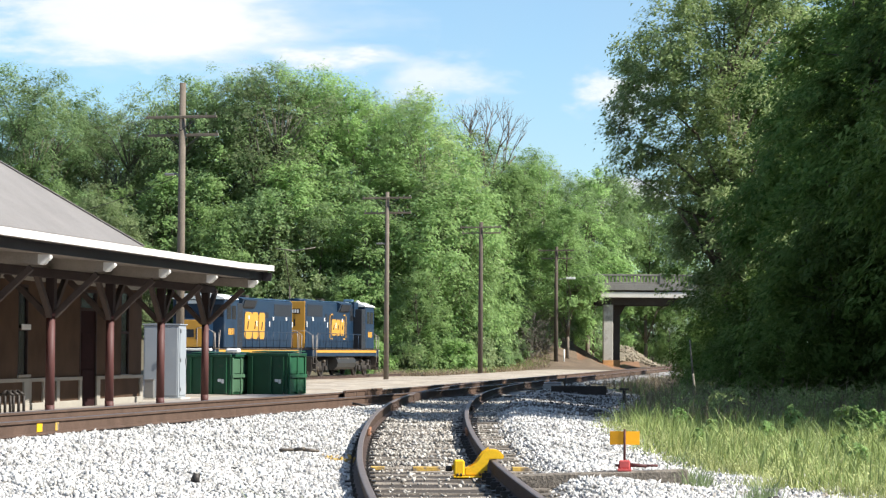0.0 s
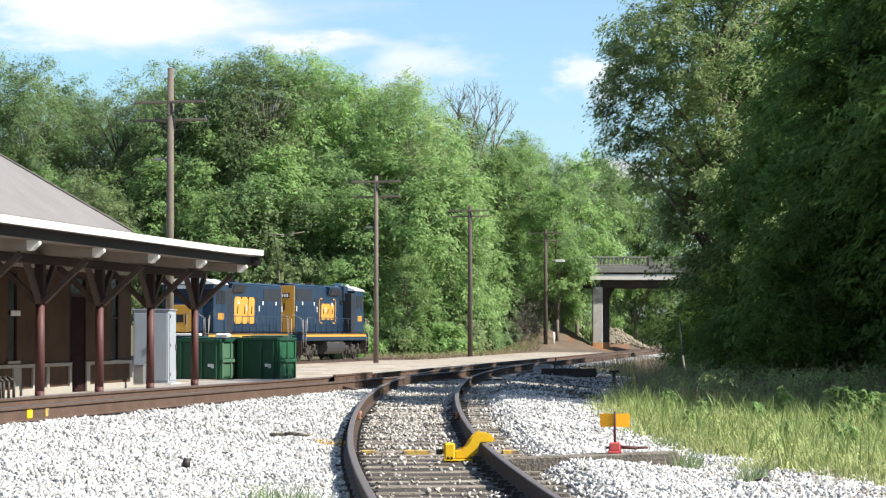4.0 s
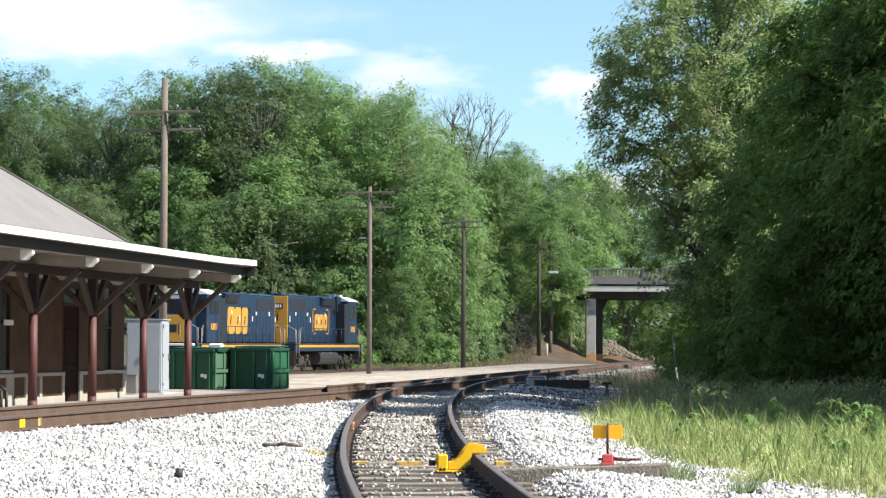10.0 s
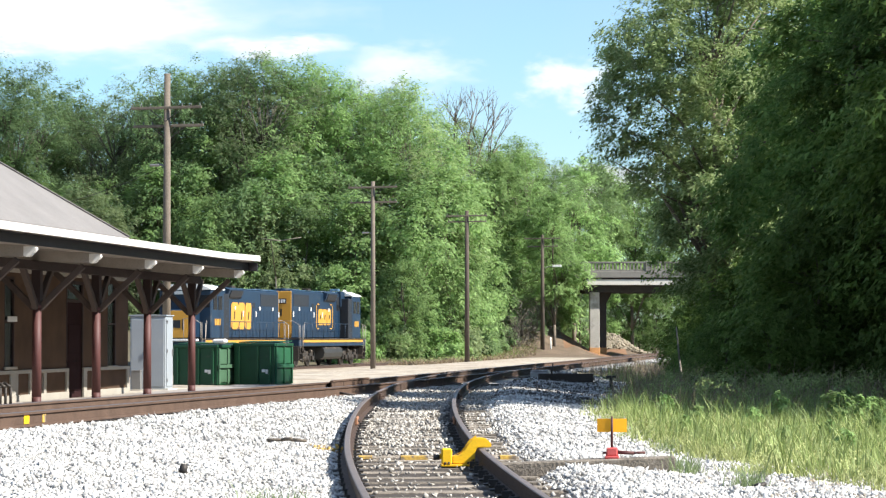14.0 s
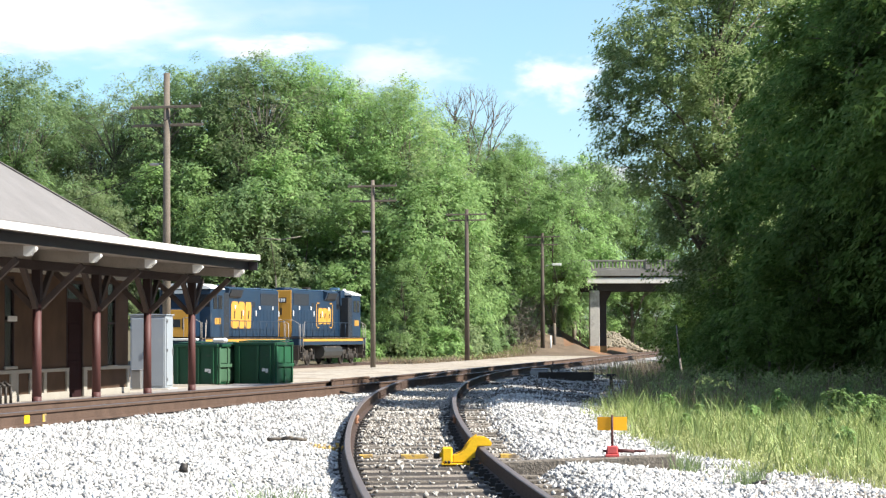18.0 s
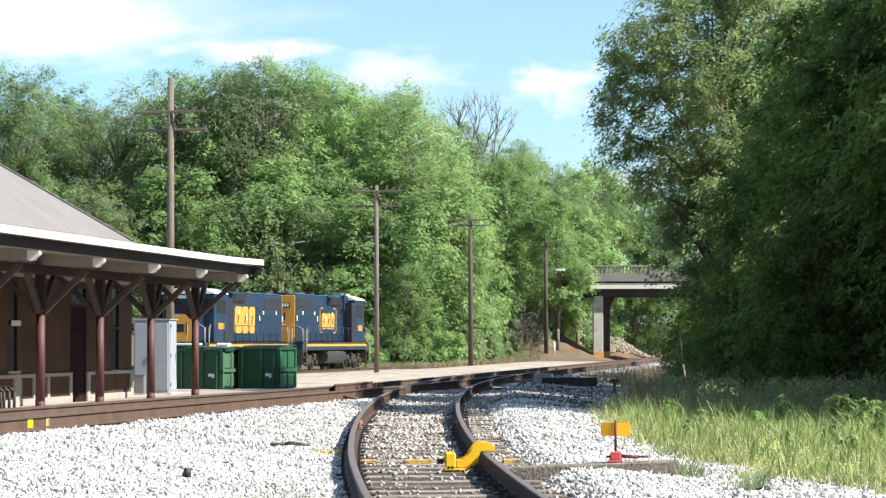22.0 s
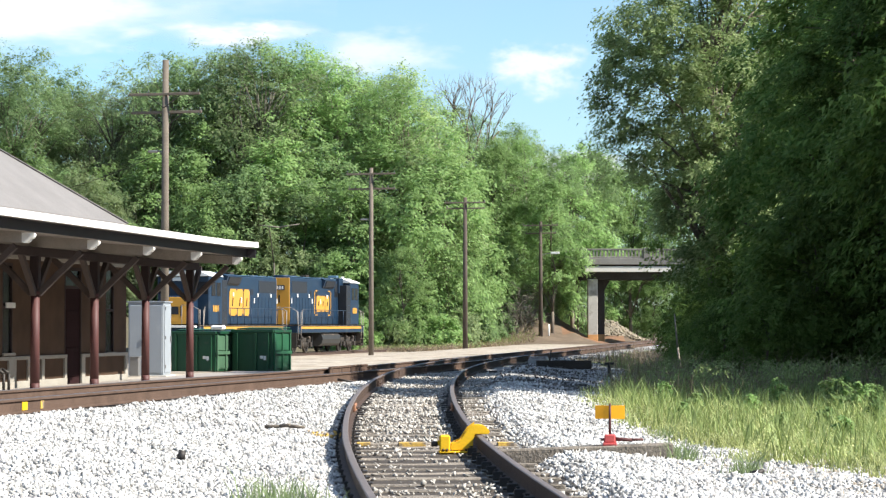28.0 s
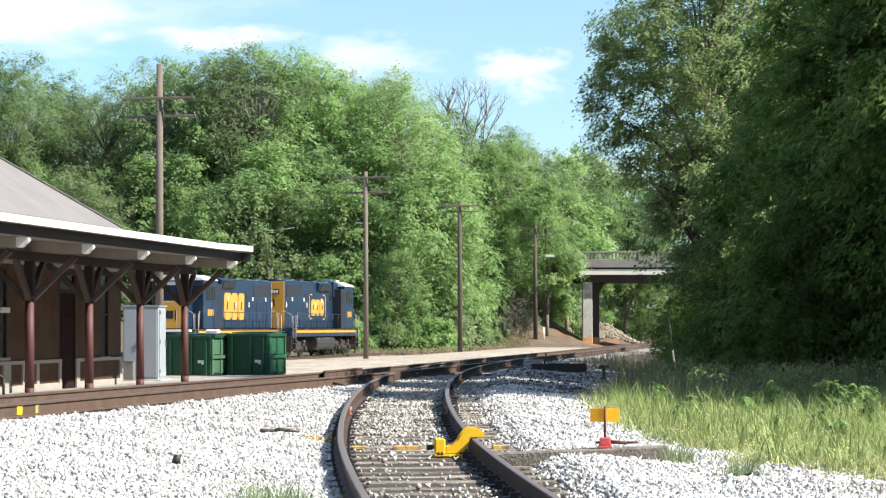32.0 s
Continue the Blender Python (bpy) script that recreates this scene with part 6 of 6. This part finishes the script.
tagged(new("gravel_dirt", stones("gravel_dirt", dirt[(do_ > -1.3) & (do_ < 0.5)], 0.02, M["lot"], 54)), "tan dirty gravel along the edge of the grass", "gravel", kind="stuff")


# ---- grass and weeds ----
def blades(name, xy, h, mat, seed, width=0.011, lean=0.45):
    rng = np.random.default_rng(seed)
    n = len(xy)
    z = ground_z(xy[:, 0], xy[:, 1]) - 0.03
    a = rng.uniform(0, 2 * np.pi, n)
    hh = h * rng.uniform(0.4, 1.25, n) * (0.85 + 0.45 * bumps(xy[:, 0] + 2, xy[:, 1] * 0.6, 0.33))
    d = np.column_stack([np.cos(a), np.sin(a)]) * (hh * lean * rng.uniform(0.2, 1.3, n))[:, None]
    side = np.column_stack([-np.sin(a + rng.normal(0, 0.8, n)), np.cos(a)]) * width
    base = np.column_stack([xy, z])
    s3 = np.column_stack([side, np.zeros(n)])
    mid = base + np.column_stack([d * 0.35, hh * 0.62])
    tip = base + np.column_stack([d, hh])
    v = np.stack([base - s3, base + s3, mid + s3 * 0.8, mid - s3 * 0.8, tip + s3 * 0.12, tip - s3 * 0.12], 1).reshape(-1, 3)
    me = bpy.data.meshes.new(name)
    me.vertices.add(n * 6)
    me.vertices.foreach_set("co", v.reshape(-1).astype(np.float32))
    f = np.array([(0, 1, 2, 3), (3, 2, 4, 5)])
    me.loops.add(n * 8)
    me.loops.foreach_set("vertex_index", (f[None] + 6 * np.arange(n)[:, None, None]).reshape(-1).astype(np.int32))
    me.polygons.add(n * 2)
    me.polygons.foreach_set("loop_start", np.arange(0, n * 8, 4, dtype=np.int32))
    me.update(calc_edges=True)
    me.materials.append(mat)
    return me


M["grass"] = material("grass_blades", (0.31, 0.365, 0.11), 0.6, spread=0.35, scale=0.7, fine=4, bump=0.0, island=0.3, translucent=0.4, second=(0.46, 0.47, 0.22))
M["grass_deep"] = material("green_weeds", (0.25, 0.33, 0.095), 0.6, spread=0.25, scale=0.8, fine=4, bump=0.0, island=0.35, translucent=0.4, second=(0.28, 0.34, 0.13))
M["grass_dry"] = material("dry_stalks", (0.24, 0.19, 0.125), 0.8, spread=0.2, scale=0.8, fine=4, bump=0.0, island=0.3, translucent=0.3, second=(0.28, 0.22, 0.15))
rng_g = np.random.default_rng(11)


def grass_spots(n, y0, y1, near, far, seed, clump=0.5):
    g = scatter(n, y0, y1, seed)
    o = g[:, 0] - siding_x(g[:, 1])
    edge = verge(g[:, 0], g[:, 1])
    w = clump + (1 - clump) * (0.5 + 0.5 * bumps(g[:, 0] + 7, g[:, 1], 0.45))
    return g[(o > edge + near) & (o < edge + far) & (rng_g.random(n) < w)]


tagged(new("grass", blades("grass", grass_spots(230000, 21, 52, 0.0, 30, 12, 0.12), 0.20, M["grass"], 13, 0.006, 0.8)), "sunlit yellow-green uncut grass beside the ballast", "grass", kind="stuff")
tagged(new("weeds", blades("weeds", grass_spots(120000, 24, 80, 0.3, 30, 14, 0.0), 0.42, M["grass_deep"], 15, 0.008, 0.55)), "taller green weeds in the grass", "weeds", kind="stuff")
tagged(new("dry_grass", blades("dry_grass", grass_spots(60000, 45, 112, 0.0, 30, 16, 0.25), 0.55, M["grass_dry"], 17, 0.006, 0.5)), "dry brown stalks at the foot of the trees", "grass", kind="stuff")
tagged(new("tall_weeds", blades("tall_weeds", grass_spots(22000, 46, 66, 0.6, 30, 61, 0.0), 0.75, M["grass_dry"], 62, 0.008, 0.8)), "tall brown shaded weeds under the trees", "weeds", kind="stuff")
foot = grass_spots(7000, 46, 62, 0.9, 30, 63, 0.0)
tagged(new("bank_weeds", leaf_mesh("bank_weeds", np.column_stack([foot, ground_z(foot[:, 0], foot[:, 1]) + np.random.default_rng(64).uniform(0.1, 0.7, len(foot))]), 22000, 0.2, 0.03, M["grass_deep"], 65, corners=3)), "leafy shaded weeds at the foot of the bank", "weeds", kind="stuff")
tufts = np.concatenate([np.random.default_rng(20).normal(0, 1, (80, 2)) * (0.16, 0.28) + c for c in ((-1.36, 20.9), (-1.2, 21.1), (-1.5, 20.7))] +
                       [np.random.default_rng(21).normal(0, 1, (120, 2)) * (0.10, 0.2) + c for c in ((2.62, 26.2), (2.5, 26.8), (3.0, 24.0), (2.9, 31.0))])
low_weeds = grass_spots(9000, 24, 64, 0.2, 30, 40, 0.0)
tagged(new("broadleaf_weeds", leaf_mesh("broadleaf_weeds", np.column_stack([low_weeds, ground_z(low_weeds[:, 0], low_weeds[:, 1]) + 0.14]), 22000, 0.10, 0.016, M["grass"], 41)), "low broadleaf weeds among the grass", "weeds", kind="stuff")
for wx, wy, wh in ((6.05, 37.5, 0.62), (6.6, 38.6, 0.5), (7.1, 39.8, 0.45), (4.2, 40.5, 0.3), (4.9, 38.4, 0.35), (5.4, 34.2, 0.3), (6.2, 34.8, 0.4), (3.6, 36.6, 0.25), (5.7, 41.2, 0.5), (4.6, 33.0, 0.25), (5.0, 30.2, 0.3), (6.9, 42.3, 0.55), (3.9, 42.4, 0.4)):
    wd = thing("tall_weed", "tall leafy green weed standing in the grass", "weed", pose(wx, wy, on_ground(wx, wy) - 0.02, 0, 0, wx * 50), "tall weeds")
    stems = [Vector((random.Random(i * 7 + int(wx * 10)).uniform(-0.22, 0.22) * wh, random.Random(i * 5 + 1).uniform(-0.22, 0.22) * wh, wh * (0.35 + 0.65 * i / 8))) for i in range(9)]
    for q in stems[3:]:
        part("stem", rod(bm_new(), (0, 0, 0), q, 0.008, 0.004, 5), M["grass_deep"], wd)
    part("leaves", leaf_mesh("leaves", stems, 420, 0.14 * wh + 0.04, 0.04, M["leaf_fresh"], int(wx * 100)), None, wd)
ds_ = tagged(part("dead_sapling", rod(rod(bm_new(), (0, 0, -0.1), (-0.12, 0, 0.9), 0.035, 0.028, 7), (-0.12, 0, 0.9), (-0.2, 0, 1.75), 0.028, 0.015, 7), M["bark_pale"]), "pale leaning dead stem at the foot of the trees", "dead tree")
ds_.location = (6.1, 62, on_ground(6.1, 62))
verge_rng = np.random.default_rng(30)
vpx = verge_rng.uniform(640, 945, 16000)
vy = np.interp(vpx, (640, 800, 850, 950, 1010), (175, 178, 189, 204, 206)) + verge_rng.uniform(-1, 1, 16000) * np.interp(vpx, (640, 850, 1000), (3, 4, 8)) + 3
tagged(new("verge_grass", blades("verge_grass", np.column_stack([(vpx - 784) * vy / 4300, vy])[::2], 0.42, M["grass_dry"], 31, 0.015, 1.1)), "tall dry grass along the edge of the wood", "grass", kind="stuff")
vg = np.column_stack([(vpx - 784) * vy / 4300, vy])[::3] + (0.3, 1.5)
tagged(new("verge_weeds", leaf_mesh("verge_weeds", np.column_stack([vg, ground_z(vg[:, 0], vg[:, 1]) + 0.35]), 5000, 0.4, 0.05, M["grass_deep"], 35, corners=3)), "low green weeds along the edge of the wood", "weeds", kind="stuff")
tagged(new("weed_tufts", blades("weed_tufts", tufts, 0.26, M["leaf_olive"], 22, 0.006, 0.8)), "thin weed tufts growing through the ballast", "weeds", kind="stuff")


# ---- clouds ----
def cloud_material(seed, low, soft, full):
    m = bpy.data.materials.new("cloud_vapour")
    m.use_nodes = True
    n, link = m.node_tree.nodes, m.node_tree.links.new
    n.clear()
    co, ln, no, ma, mr, em, tr, mx, out, mp = (n.new("ShaderNode" + k) for k in (
        "TexCoord", "VectorMath", "TexNoise", "Math", "MapRange", "Emission", "BsdfTransparent", "MixShader", "OutputMaterial", "Mapping"))
    ln.operation = "LENGTH"
    link(co.outputs["Object"], ln.inputs[0])
    mp.inputs["Location"].default_value = (seed * 3.1, seed * 1.7, seed)
    link(co.outputs["Object"], mp.inputs["Vector"])
    no.inputs["Scale"].default_value, no.inputs["Detail"].default_value, no.inputs["Roughness"].default_value = 2.2, 7, 0.55
    link(mp.outputs[0], no.inputs["Vector"])
    ma.operation = "SUBTRACT"
    link(no.outputs["Fac"], ma.inputs[0])
    sq = n.new("ShaderNodeMath")
    sq.operation = "MULTIPLY"
    sq.inputs[1].default_value = 0.62
    link(ln.outputs["Value"], sq.inputs[0])
    link(sq.outputs[0], ma.inputs[1])
    mr.interpolation_type = "SMOOTHSTEP"
    mr.inputs["From Min"].default_value, mr.inputs["From Max"].default_value = low, low + soft
    mr.inputs["To Max"].default_value = full
    link(ma.outputs[0], mr.inputs["Value"])
    em.inputs["Color"].default_value = (0.97, 0.99, 1.0, 1)
    em.inputs["Strength"].default_value = CLOUD_GLOW
    link(mr.outputs[0], mx.inputs[0])
    link(tr.outputs[0], mx.inputs[1])
    link(em.outputs[0], mx.inputs[2])
    link(mx.outputs[0], out.inputs["Surface"])
    return m


CLOUD_GLOW = 0.36
FAR_Y = 1600.0
CLOUDS = []


def cloud(px, py, w, h, drift, seed, low=0.0, soft=0.35, full=0.92, rise=0.0):
    """A broad flat-bottomed bank of vapour far off: a domed sheet, which drifts slowly."""
    k = FAR_Y / 4300
    bm = bm_new()
    n = 24
    rows = [[bm.verts.new((a / n * 2 - 1, 0.12 * ((a / n * 2 - 1) ** 2 + (b / n * 2 - 1) ** 2), b / n * 2 - 1)) for a in range(n + 1)] for b in range(n + 1)]
    for r0, r1 in zip(rows, rows[1:]):
        for i in range(n):
            bm.faces.new((r0[i], r0[i + 1], r1[i + 1], r1[i]))
    ob = part("cloud", bm, cloud_material(seed, low, soft, full))
    tagged(ob, "soft white fair-weather cloud drifting in the blue sky", "cloud", "clouds")
    ob.scale = (w * k, 60, h * k)
    CLOUDS.append((ob, (px - 784) * k, (575 - py) * k + EYE[2], drift * k, rise * k))
    return ob


cloud(220, -5, 400, 115, -8.6, 1, -0.06, 0.32)
cloud(1062, 118, 130, 70, -4.15, 2, 0.02, 0.42, 0.85)
cloud(735, 92, 190, 70, -2.8, 3, -0.02, 0.5, 0.7)
cloud(1085, 300, 150, 50, -1.6, 4, 0.0, 0.35)
cloud(560, 60, 200, 60, -5.0, 5, 0.12, 0.4)
cloud(330, -10, 420, 130, -5.5, 7, -0.1, 0.5, 0.35)
cloud(1000, 330, 260, 70, -1.5, 8, -0.05, 0.4, 0.35)


def shade_cloud(x, y, z, half_x, half_y, drift, seed):
    """A thin level sheet of vapour, unseen, wind-borne, added to shade the wood."""
    bm = bm_new()
    bmesh.ops.create_grid(bm, x_segments=12, y_segments=12, size=1.0)
    ob = part("cloud", bm, cloud_material(seed, -0.02, 0.30, 0.42))
    tagged(ob, "thin white cloud drifting unseen overhead, added to shade the wood", "cloud", "clouds")
    ob.scale = (half_x, half_y, 1)
    HIGH.append((ob, x, y, z, drift))


HIGH = []
shade_cloud(718, 24, 500, 128, 95, -20.0, 6)


def motions():
    for ob, x, z, vx, vz in CLOUDS:
        walk(ob, [(t, pose(x + vx * t, FAR_Y, z + vz * t)) for t in (0, 8, 16, 24, 32)])
    for ob, x, y, z, vx in HIGH:
        walk(ob, [(t, pose(x + vx * t, y, z)) for t in (0, 8, 16, 24, 32)])
    # the near crowns stir in the wind
    for i, ob in enumerate(SWAYING):
        walk(ob, [(t * 0.8, pose(0, 0, 0, 0.22 * math.sin(1.1 * t + i * 2.1) + 0.1 * math.sin(2.3 * t + i), 0.2 * math.sin(0.9 * t + i * 1.3 + 1), 0)) for t in range(41)])


motions()
